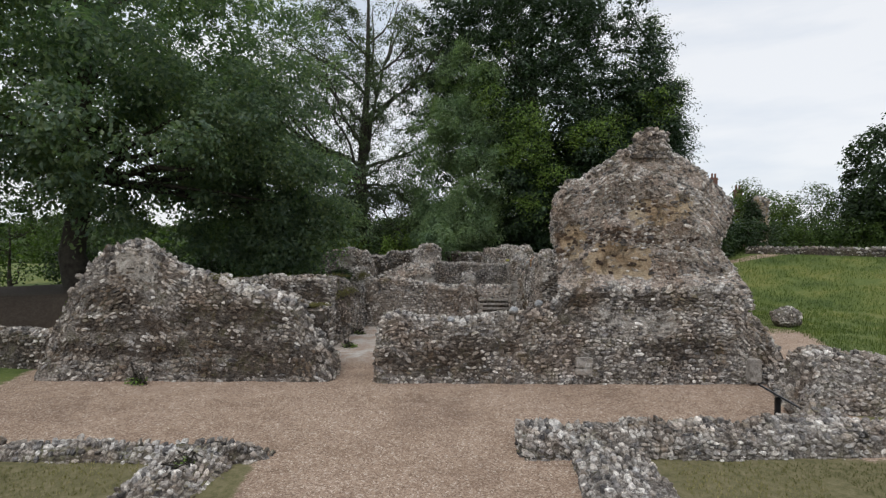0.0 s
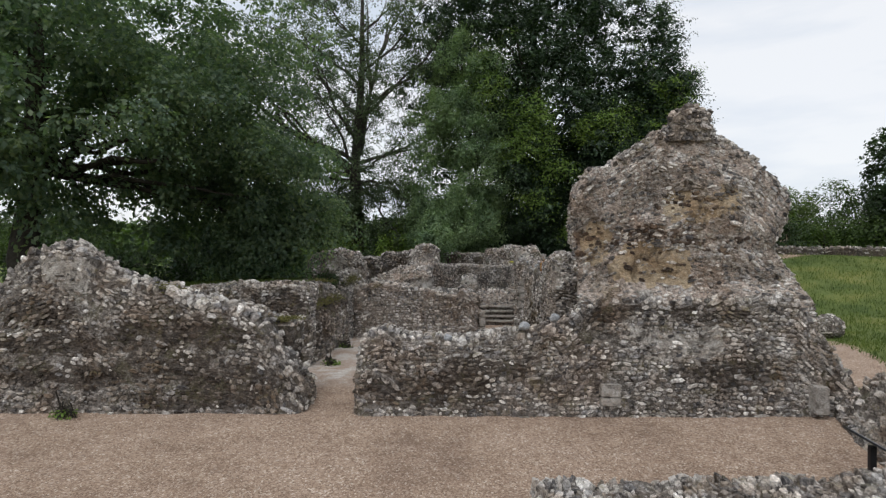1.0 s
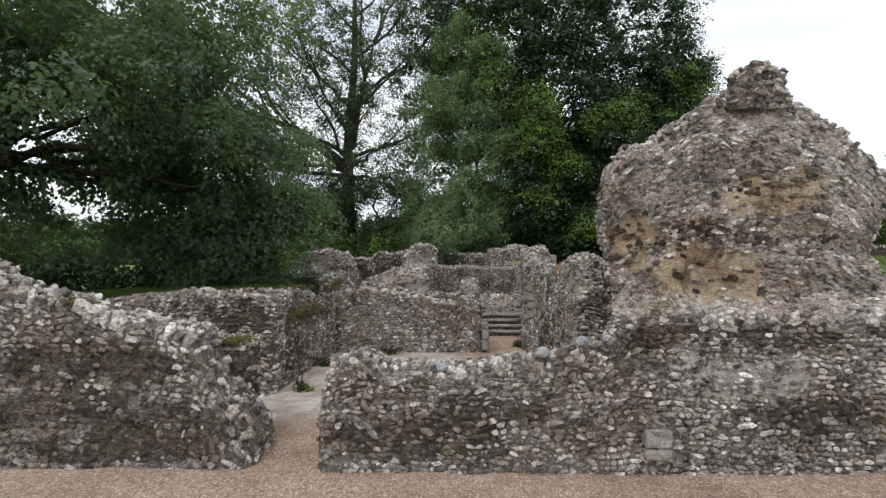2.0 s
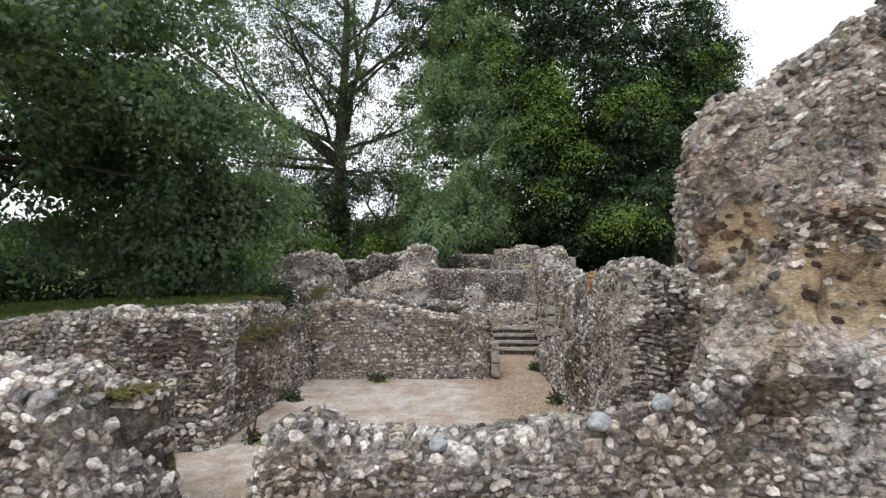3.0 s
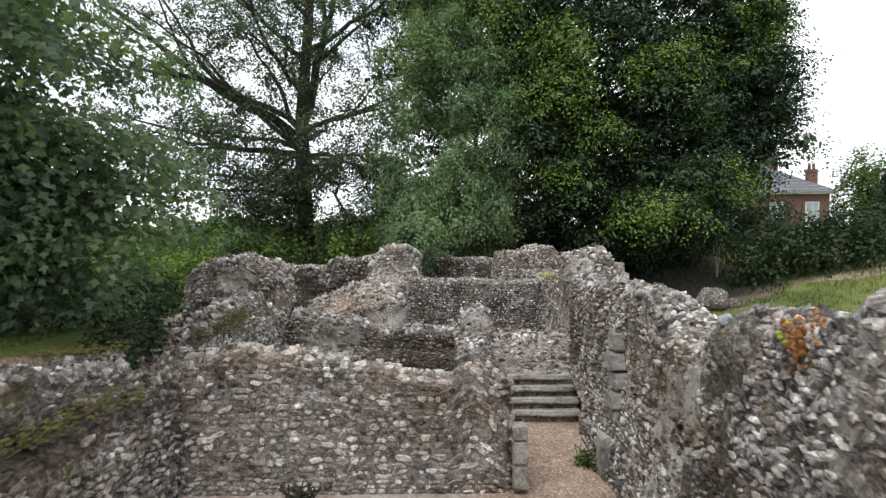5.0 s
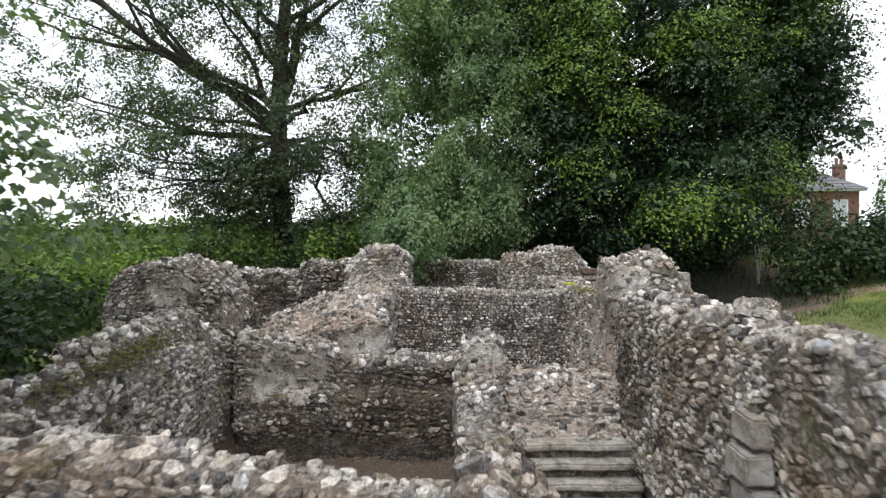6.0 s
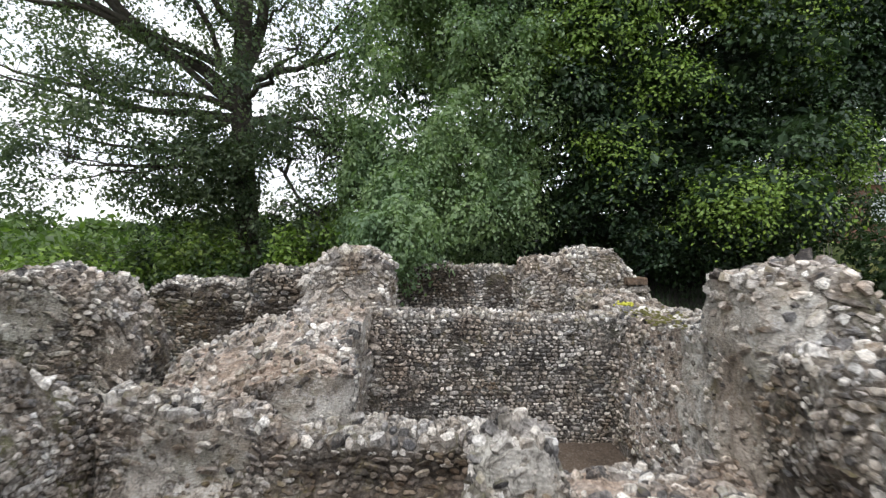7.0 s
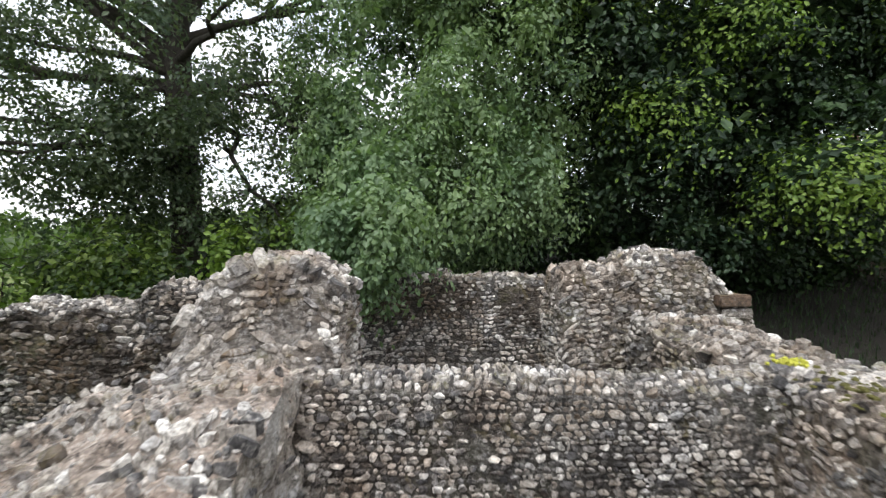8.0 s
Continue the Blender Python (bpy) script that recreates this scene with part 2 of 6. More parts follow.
def ground_material():
    m, nt, bsdf = material("ground", 0.95)
    mask = nt.nodes.new("ShaderNodeAttribute")
    mask.attribute_name = "turf"
    chalk = nt.nodes.new("ShaderNodeAttribute")
    chalk.attribute_name = "chalk"
    pebble = nt.nodes.new("ShaderNodeTexVoronoi")
    pebble.inputs["Scale"].default_value = 40
    nt.links.new(place(nt), pebble.inputs["Vector"])
    grey = nt.nodes.new("ShaderNodeSeparateColor")
    nt.links.new(pebble.outputs["Color"], grey.inputs[0])
    grain = grey.outputs[0]
    gravel = ramp(nt, grain, [(0.0, (0.22, 0.157, 0.118)), (0.25, (0.33, 0.243, 0.182)), (0.65, (0.43, 0.325, 0.249)), (0.9, (0.52, 0.425, 0.345)), (1.0, (0.70, 0.63, 0.55))])
    rim = ramp(nt, pebble.outputs["Distance"], [(0.35, (1, 1, 1)), (0.75, (0.6, 0.56, 0.52))])
    gravel = mix(nt, 0.6, gravel, rim, "MULTIPLY")
    gravel = mix(nt, 0.85, gravel, ramp(nt, tex(nt, 0.45, 7, 0.7, distortion=0.4), [(0.34, (0.72, 0.68, 0.66)), (0.47, (1.0, 0.97, 0.94)), (0.64, (1.16, 1.15, 1.15))]), "MULTIPLY")
    gravel = mix(nt, 0.6, gravel, ramp(nt, tex(nt, 2.6, 6, 0.7), [(0.40, (0.80, 0.76, 0.74)), (0.55, (1.04, 1.02, 1.0))]), "MULTIPLY")
    pale = ramp(nt, tex(nt, 2.0, 8, 0.78, distortion=0.25), [(0.36, (0.33, 0.235, 0.185)), (0.47, (0.43, 0.35, 0.29)), (0.56, (0.50, 0.45, 0.405)), (0.66, (0.60, 0.575, 0.54))])
    pale = mix(nt, 0.5, pale, ramp(nt, grain, [(0.35, (0.7, 0.7, 0.7)), (0.7, (1.15, 1.15, 1.15))]), "MULTIPLY")
    floor_col = mix(nt, chalk.outputs["Fac"], gravel, pale)
    soil_shade = nt.nodes.new("ShaderNodeAttribute")
    soil_shade.attribute_name = "soil_shade"
    # near-black soil: dark earth with the trees' shade put into its colour
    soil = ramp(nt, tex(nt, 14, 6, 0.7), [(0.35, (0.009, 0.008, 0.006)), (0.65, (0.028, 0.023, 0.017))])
    floor_col = mix(nt, soil_shade.outputs["Fac"], floor_col, soil)
    grass = ramp(nt, tex(nt, 9, 8, 0.75), [(0.30, (0.070, 0.092, 0.026)), (0.50, (0.120, 0.155, 0.042)), (0.70, (0.185, 0.210, 0.070))])
    grass = mix(nt, 0.8, grass, ramp(nt, tex(nt, 0.35, 5, 0.6), [(0.35, (0.42, 0.55, 0.40)), (0.50, (0.9, 0.92, 0.8)), (0.66, (1.5, 1.2, 1.2))]), "MULTIPLY")
    dry = nt.nodes.new("ShaderNodeAttribute")
    dry.attribute_name = "dry"
    straw = ramp(nt, tex(nt, 7, 7, 0.75), [(0.3, (0.085, 0.085, 0.035)), (0.5, (0.16, 0.145, 0.07)), (0.7, (0.24, 0.205, 0.12))])
    grass = mix(nt, dry.outputs["Fac"], grass, straw)
    edge = nt.nodes.new("ShaderNodeMath")
    edge.operation = "ADD"
    nt.links.new(mask.outputs["Fac"], edge.inputs[0])
    wob = nt.nodes.new("ShaderNodeMath")
    wob.operation = "MULTIPLY_ADD"
    nt.links.new(tex(nt, 3, 6, 0.7), wob.inputs[0])
    wob.inputs[1].default_value, wob.inputs[2].default_value = 0.8, -0.4
    nt.links.new(wob.outputs[0], edge.inputs[1])
    f = ramp(nt, edge.outputs[0], [(0.42, (0, 0, 0)), (0.58, (1, 1, 1))])
    nt.links.new(mix(nt, f, floor_col, grass), bsdf.inputs["Base Color"])
    bump(nt, bsdf, tex(nt, 40, 5, 0.8), 0.8, 0.03)
    return m


GROUND = ground_material()


# ---- mesh helpers ----
def hash01(i, j, k, seed):
    n = (i * 374761393 + j * 668265263 + k * 1440662683 + seed * 69069) & 0x7FFFFFFF
    n = ((n ^ (n >> 13)) * 1274126177) & 0x7FFFFFFF
    return ((n ^ (n >> 16)) & 0xFFFFFF) / 0xFFFFFF


def vnoise(p, seed=0):
    """Smooth value noise, -1 to 1, at the points p (n, 3)."""
    p = np.asarray(p, float)
    c = np.floor(p).astype(np.int64)
    f = p - c
    f = f * f * (3 - 2 * f)
    out = 0.0
    for dx in (0, 1):
        for dy in (0, 1):
            for dz in (0, 1):
                w = (f[..., 0] if dx else 1 - f[..., 0]) * (f[..., 1] if dy else 1 - f[..., 1]) * (f[..., 2] if dz else 1 - f[..., 2])
                out = out + w * hash01(c[..., 0] + dx, c[..., 1] + dy, c[..., 2] + dz, seed)
    return out * 2 - 1


def vnoise3(p, seed=0):
    return np.stack([vnoise(p, seed + i * 17) for i in range(3)], -1)


def smooth(x, a, b):
    t = np.clip((np.asarray(x, float) - a) / (b - a), 0, 1)
    return t * t * (3 - 2 * t)


def mesh_from(name, verts, faces, mat, flat=True):
    """A mesh from arrays: verts (n, 3), faces (m, k) of one corner count k."""
    verts, faces = np.asarray(verts, np.float32), np.asarray(faces, np.int32)
    me = bpy.data.meshes.new(name)
    k = faces.shape[1]
    me.vertices.add(len(verts))
    me.vertices.foreach_set("co", verts.ravel())
    me.loops.add(faces.size)
    me.loops.foreach_set("vertex_index", faces.ravel())
    me.polygons.add(len(faces))
    me.polygons.foreach_set("loop_start", np.arange(0, faces.size, k, dtype=np.int32))
    me.polygons.foreach_set("loop_total", np.full(len(faces), k, np.int32))
    me.polygons.foreach_set("use_smooth", np.full(len(faces), not flat))
    for m in mat if isinstance(mat, (list, tuple)) else [mat]:
        me.materials.append(m)
    me.update(calc_edges=True)
    me.validate()
    return me


def child(name, me, parent, label="", kind=""):
    ob = new(name, me)
    ob.parent = parent
    return tagged(ob, label, kind=kind)


def part(name, bm, mat, parent, label=""):
    me = bpy.data.meshes.new(name)
    bm.to_mesh(me)
    bm.free()
    me.materials.append(mat)
    return child(name, me, parent, label)


def box_bm(size, centre=(0, 0, 0), bevel=0.01, wear=0.0):
    bm = bmesh.new()
    bmesh.ops.create_cube(bm, size=1)
    bmesh.ops.scale(bm, vec=size, verts=bm.verts)
    if bevel:
        bmesh.ops.bevel(bm, geom=bm.edges[:], offset=bevel, segments=2, affect="EDGES")
    if wear:
        bmesh.ops.subdivide_edges(bm, edges=bm.edges[:], cuts=2, use_grid_fill=True)
        for v in bm.verts:
            v.co += noise.noise_vector(v.co * 6) * wear
    bmesh.ops.translate(bm, vec=centre, verts=bm.verts)
    return bm


def stone_template(seed, n=6):
    """The outer half of a broken flint of about unit size, 3 n triangles: squarish outline, a flat tilted face; its open side sits in the mortar."""
    rng = np.random.RandomState(seed)
    ring = np.linspace(0, 2 * math.pi, n, endpoint=False) + rng.uniform(-0.30, 0.30, n)
    c, sn = np.cos(ring), np.sin(ring)
    out = rng.uniform(0.84, 1.10, n) / (np.abs(c) ** 3.4 + np.abs(sn) ** 3.4) ** (1 / 3.4)
    low = np.stack([c * out, sn * out, np.full(n, -0.75)], 1)
    mid = low.copy()
    mid[:, :2] = mid[:, :2] * rng.uniform(0.70, 0.95, (n, 1)) + rng.uniform(-0.05, 0.05, 2)
    slope = rng.uniform(-0.34, 0.34, 2)
    mid[:, 2] = 0.40 + mid[:, :2] @ slope + rng.uniform(-0.13, 0.13, n)
    peak = rng.uniform(-0.4, 0.4, 2)
    crest = np.array([[*peak, 0.44 + peak @ slope + rng.uniform(-0.04, 0.24)]])
    k = np.arange(n)
    m = (k + 1) % n
    faces = np.vstack([np.stack([k, m, m + n], 1), np.stack([k, m + n, k + n], 1), np.stack([k + n, m + n, k * 0 + 2 * n], 1)])
    return np.vstack([low, mid, crest]), faces


STONES = [stone_template(s) for s in range(24)]
CHIPS = [stone_template(s, 4) for s in range(50, 60)]
STONE_MESHES = [mesh_from("flint", v, f, FLINT) for v, f in STONES]


def lay_stones(parent, pos, normal, along, size, rng, singles, single_key, work_mat=None, tumble=0.16, shapes=STONES):
    """Stones on a wall. pos, normal, along (n, 3); size (n, 3). Those with the lowest key become objects, the rest one mesh."""
    n = len(pos)
    if not n:
        return
    origin = np.array(parent.location)
    normal = normal + rng.uniform(-tumble, tumble, (n, 3))
    normal /= np.linalg.norm(normal, axis=1, keepdims=True)
    along = along - normal * (along * normal).sum(1, keepdims=True)
    along /= np.linalg.norm(along, axis=1, keepdims=True) + 1e-9
    up = np.cross(normal, along)
    ang = rng.normal(0, tumble * 0.9, n)[:, None]
    along, up = along * np.cos(ang) + up * np.sin(ang), up * np.cos(ang) - along * np.sin(ang)
    rot = np.stack([along * size[:, :1], up * size[:, 1:2], normal * size[:, 2:]], 2)
    kind = rng.randint(0, len(shapes), n)
    order = np.argsort(single_key)
    single = np.zeros(n, bool)
    single[order[:singles]] = True
    for i in np.nonzero(single)[0]:
        ob = bpy.data.objects.new("flint", STONE_MESHES[kind[i]])
        scene.collection.objects.link(ob)
        ob.parent = parent
        m = Matrix(rot[i].tolist()).to_4x4()
        m.translation = pos[i] - origin
        ob.matrix_basis = m
    V, F, base = [], [], 0
    for k, (tv, tf) in enumerate(shapes):
        sel = np.nonzero(~single & (kind == k))[0]
        if not len(sel):
            continue
        jit = tv[None] * rng.uniform(0.9, 1.1, (len(sel), len(tv), 1))
        vv = np.einsum("nij,nvj->nvi", rot[sel], jit) + (pos[sel] - origin)[:, None]
        V.append(vv.reshape(-1, 3))
        F.append((tf[None] + (np.arange(len(sel)) * len(tv))[:, None, None] + base).reshape(-1, 3))
        base += len(sel) * len(tv)
    if V:
        child("flintwork", mesh_from("flintwork", np.vstack(V), np.vstack(F), work_mat or FLINTWORK), parent, kind="stuff")


def grid_faces(nu, nv, base):
    i = np.arange(nu - 1)[:, None] * nv + np.arange(nv - 1)[None]
    q = np.stack([i, i + nv, i + nv + 1, i + 1], -1).reshape(-1, 4)
    return q + base


def bil(G, a, b):
    """Bilinear sample of a grid (nu, nv, 3) at a, b in 0..1."""
    nu, nv = G.shape[:2]
    x, y = np.clip(a, 0, 1) * (nu - 1.001), np.clip(b, 0, 1) * (nv - 1.001)
    i, j = x.astype(int), y.astype(int)
    fx, fy = (x - i)[:, None], (y - j)[:, None]
    return (G[i, j] * (1 - fx) + G[i + 1, j] * fx) * (1 - fy) + (G[i, j + 1] * (1 - fx) + G[i + 1, j + 1] * fx) * fy


def courses(span_u, span_v, sw, sh, rng):
    """Stones packed in rough courses over a face: centres from 0 to 1 along and up, widths and heights in metres."""
    hs = sh * rng.lognormal(0, 0.2, int(span_v / sh * 1.5) + 3)
    crest = np.cumsum(hs)
    hs, crest = hs[crest < span_v + sh * 0.6], crest[crest < span_v + sh * 0.6]
    w = sw * rng.lognormal(0, 0.36, (len(hs), int(span_u / sw * 1.7) + 5)) * (hs / sh)[:, None] ** 0.6
    mid = np.cumsum(w, 1) - w / 2 - rng.uniform(0, sw, (len(hs), 1))
    ok = (mid > 0) & (mid < span_u)
    up = np.broadcast_to((crest - hs / 2)[:, None], w.shape)
    return mid[ok] / span_u, up[ok] / span_v, w[ok], np.broadcast_to(hs[:, None], w.shape)[ok]


def masonry(name, label, a, b, top, front=((0, 0.0),), behind=((0, 1.0),), left=((0, 0.0),), right=((0, 0.0),), base=-0.5, rough=0.05,
            drop=0.10, stone=(0.15, 0.084), cover=0.97, singles=220, near=None, mortar=None, zones=(), seed=1, category="ruined wall", gapcut=-0.66, step=0.11, sides=None, fall=0.0, extra=(), sink=0.0):
    """A ruined flint wall along the plan line a-b, whose front looks to the right of that line.
    top: (metres along, height); front, behind: (height, metres out from the line); left, right: (height, metres past the ends).
    zones: (metres along, height, half width, half height, material number, stone cover) of patches on the front; mortar: the materials."""
    rng = np.random.RandomState(seed)
    a, b = np.array(a, float), np.array(b, float)
    length = np.linalg.norm(b - a)
    d = (b - a) / length
    nrm = np.array([d[1], -d[0]])
    f = lambda pts, x: np.interp(x, [p[0] for p in pts], [p[1] for p in pts])
    zmax = max(p[1] for p in top)
    thick = f(behind, 0.5) + f(front, 0.5)
    nu, nv, nw = max(8, int(length / step)), max(6, int((zmax - base) / step)), max(5, int(thick / step))
    rounding = min(0.16, thick * 0.3)

    def crest(x):
        """Height of the broken top: lost stones leave steps and gaps."""
        x = np.asarray(x, float)
        q = np.stack([x, 0 * x + seed * 1.7, 0 * x], -1)
        return f(top, x) - 0.05 + (np.round(vnoise(q / 0.42, seed + 51) * 2.2) / 2.2 * 1.1 + vnoise(q / 0.16, seed + 53) * 0.6) * rough * 1.1

    def at(u, v, w):
        """u along, v up, w across from front 0 to back 1."""
        zt = crest(u * length) - drop - fall * (1 - w)
        z = base + (zt - base) * v
        s0, s1 = -f(left, z), length + f(right, z)
        s = s0 + (s1 - s0) * u
        e = np.minimum(u, 1 - u) * (s1 - s0)
        k = np.clip(1 - e / rounding, 0, 1)
        cut = rounding * (1 - np.sqrt(np.clip(1 - k * k, 0, 1)))
        o0, o1 = f(front, z) - cut, -f(behind, z) + cut
        o = o0 + (o1 - o0) * w
        z = z + np.where(v > 0.999, drop * (1 - (2 * w - 1) ** 4), 0)
        return np.stack([a[0] + d[0] * s + nrm[0] * o, a[1] + d[1] * s + nrm[1] * o, z], -1)

    def worn(p):
        k = smooth(p[..., 2], base + 0.1, base + 0.5)[..., None]
        return p + (vnoise3(p / 0.62, seed) * 1.3 + vnoise3(p / 0.27, seed + 5) * 0.8 + vnoise3(p / 0.13, seed + 9) * 0.45) * rough * (0.4 + 0.6 * k)

    def patch_reach(ds, dz, hs, hz, mat_i, p):
        """Below 1 inside a patch; patches of render are squarish, the others round."""
        power = 5 if mat_i == 3 else 2
        return (np.abs(ds / hs) ** power + np.abs(dz / hz) ** power) ** (1 / power) + vnoise(p / 0.4, seed + 3) * (0.42 if mat_i == 3 else 0.35)

    U, V, W = np.linspace(0, 1, nu), np.linspace(0, 1, nv), np.linspace(0, 1, nw)
    gu, gv = np.meshgrid(U, V, indexing="ij")
    hw, hv = np.meshgrid(W, V, indexing="ij")
    tu, tw = np.meshgrid(U, W, indexing="ij")
    patches = [("front", at(gu, gv, 0 * gu), 1), ("back", at(gu, gv, 0 * gu + 1), -1), ("left", at(0 * hw, hv, hw), -1),
               ("right", at(0 * hw + 1, hv, hw), 1), ("top", at(tu, 0 * tu + 1, tw), 1)]
    origin = np.array([*((a + b) / 2), base])
    verts, faces, index, count = [], [], [], 0
    worn_grids = {}
    for key, G, sign in patches:
        P = worn(G)
        worn_grids[key] = (P, sign)
        n0, n1 = P.shape[:2]
        q = grid_faces(n0, n1, count)
        faces.append(q if sign > 0 else q[:, ::-1])
        mi = np.zeros(len(q), int)
        if key == "front":
            c = G[:-1, :-1].reshape(-1, 3)
            s = ((c[:, :2] - a) @ d)
            for zs, zz, hs, hz, mat_i, _ in zones:
                mi[patch_reach(s - zs, c[:, 2] - zz, hs, hz, mat_i, c) < 1] = mat_i
        if sides and key in sides:
            mi[:] = sides[key][0]
        index.append(mi)
        verts.append(P.reshape(-1, 3))
        count += n0 * n1
    mats = list(mortar) if mortar else [MORTAR]
    me = mesh_from(name, np.vstack(verts) - origin, np.vstack(faces), mats, flat=False)
    me.polygons.foreach_set("material_index", np.concatenate(index).astype(np.int32))
    wall = tagged(new(name, me), label, category, kind="structure")
    wall.location = origin
    # the stones
    pos, nor, alo, siz, damp, small = [], [], [], [], [], []
    sw, sh = stone
    for key, (P, sign) in worn_grids.items():
        gx, gy = np.gradient(P, axis=0), np.gradient(P, axis=1)
        N = np.cross(gx, gy) * sign
        N /= np.linalg.norm(N, axis=2, keepdims=True) + 1e-9
        dens = 0.07 if key == "back" else sides[key][1] if sides and key in sides else 1.0
        if key == "top":
            span_u, span_v = length, thick
        elif key in ("left", "right"):
            span_u, span_v = thick, zmax - base
        else:
            span_u, span_v = length, zmax - base
        for fill, scale in ((1.0, 1.0), (0.6 if rough > 0.03 else 0.3, 0.5)):
            if scale == 1.0:
                uu, vv, ww, hh = courses(span_u, span_v, sw * (0.9 if key == "top" else 1.0), sh * (1.5 if key == "top" else 1.0), rng)
                vv = vv + (rough > 0.03) * 0.4 * sh / span_v * vnoise(np.stack([uu * span_u / 0.7, vv * span_v / 0.5, 0 * uu], 1), seed + 61)
            else:
                count = int(span_u * span_v / sw / sh)
                uu, vv = rng.uniform(0, 1, count), rng.uniform(0, 1, count)
                ww, hh = sw * 0.55 * rng.lognormal(0, 0.3, count), sh * 0.6 * rng.lognormal(0, 0.3, count)
            if key != "top":
                zabs = base + vv * (zmax - base)
                uref = uu if key in ("front", "back") else (np.zeros_like(uu) if key == "left" else np.ones_like(uu))
                wref = 0.0 if key == "front" else 1.0 if key == "back" else uu
                zt = crest(np.clip(uref, 0, 1) * length) - drop - fall * (1 - wref)
                vv = (zabs - base) / (zt - base)
            keep = (uu > 0) & (uu < 1) & (vv < 1.0) & (vv > 0) & (rng.uniform(0, 1, len(uu)) < cover * dens * fill)
            p = bil(P, uu, vv)
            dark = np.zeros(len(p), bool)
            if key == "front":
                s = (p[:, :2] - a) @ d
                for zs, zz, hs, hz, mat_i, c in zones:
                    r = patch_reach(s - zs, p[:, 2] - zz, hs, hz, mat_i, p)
                    # dark flint for zone 2: damp stains and painted tree shade alike
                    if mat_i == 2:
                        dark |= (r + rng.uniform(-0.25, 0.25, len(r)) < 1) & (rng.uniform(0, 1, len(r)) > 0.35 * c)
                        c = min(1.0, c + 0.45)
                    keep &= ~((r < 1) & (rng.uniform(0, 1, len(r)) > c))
            gap = vnoise(p / 0.5, seed + 31) + 0.5 * vnoise(p / 0.2, seed + 37)
            if rough > 0.03 and key != "top":
                keep &= (vnoise(p / 0.8, seed + 41) + 0.4 * vnoise(p / 0.3, seed + 43) < 0.6) | (rng.uniform(0, 1, len(p)) < 0.35)
            keep &= gap > gapcut
            keep &= p[:, 2] > -0.45
            p, n = p[keep], bil(N, uu, vv)[keep]
            if not len(p):
                continue
            t = bil(gx, uu, vv)[keep]
            t /= np.linalg.norm(t, axis=1, keepdims=True) + 1e-9
            ww, hh = ww[keep], hh[keep]
            siz.append(np.stack([ww * 0.5 * rng.uniform(0.84, 1.02, len(p)), hh * 0.5 * rng.uniform(0.82, 1.04, len(p)), hh * 0.5 * rng.uniform(0.8, 1.5, len(p))], 1))
            pos.append(p + n * (hh * 0.45 * (rng.uniform(-0.25, 0.55, len(p)) - sink + (0.2 if key == "top" else 0)))[:, None])
            damp.append(dark[keep])
            small.append(np.full(len(p), scale < 1))
            nor.append(n)
            alo.append(t)
    pos, nor, alo, siz = map(np.vstack, (pos, nor, alo, siz))
    damp, small = np.concatenate(damp), np.concatenate(small)
    front_grid, _ = worn_grids["front"]
    for zs, zz, hs, hz, count, mat in extra:
        es, ez = rng.uniform(-1, 1, count) * hs + zs, rng.uniform(-1, 1, count) * hz + zz
        eu = np.clip(es / length, 0.02, 0.98)
        ev = (ez - base) / (f(top, eu * length) - drop - fall - base)
        ep = bil(front_grid, eu, ev) + np.array([nrm[0], nrm[1], 0]) * 0.012
        one = np.ones((count, 1))
        lay_stones(wall, ep, one * np.array([nrm[0], nrm[1], 0.0]), one * np.array([d[0], d[1], 0.0]),
                   np.array([[0.062, 0.038, 0.030]]) * rng.lognormal(0, 0.3, (count, 1)), rng, 0, es, work_mat=mat)
    q = np.array(near if near else (*((a + b) / 2 + nrm * 1.0), 1.5))
    key = np.linalg.norm(pos - q, axis=1)
    tumble = 0.09 if rough < 0.03 else 0.15
    dry, chip = ~damp & ~small, ~damp & small
    lay_stones(wall, pos[chip], nor[chip], alo[chip], siz[chip], rng, 0, key[chip], None, tumble * 2, CHIPS)
    lay_stones(wall, pos[damp], nor[damp], alo[damp], siz[damp], rng, 0, key[damp], FLINT_DAMP_SHADED, tumble)
    lay_stones(wall, pos[dry], nor[dry], alo[dry], siz[dry], rng, singles, key[dry], tumble=tumble)
    return wall


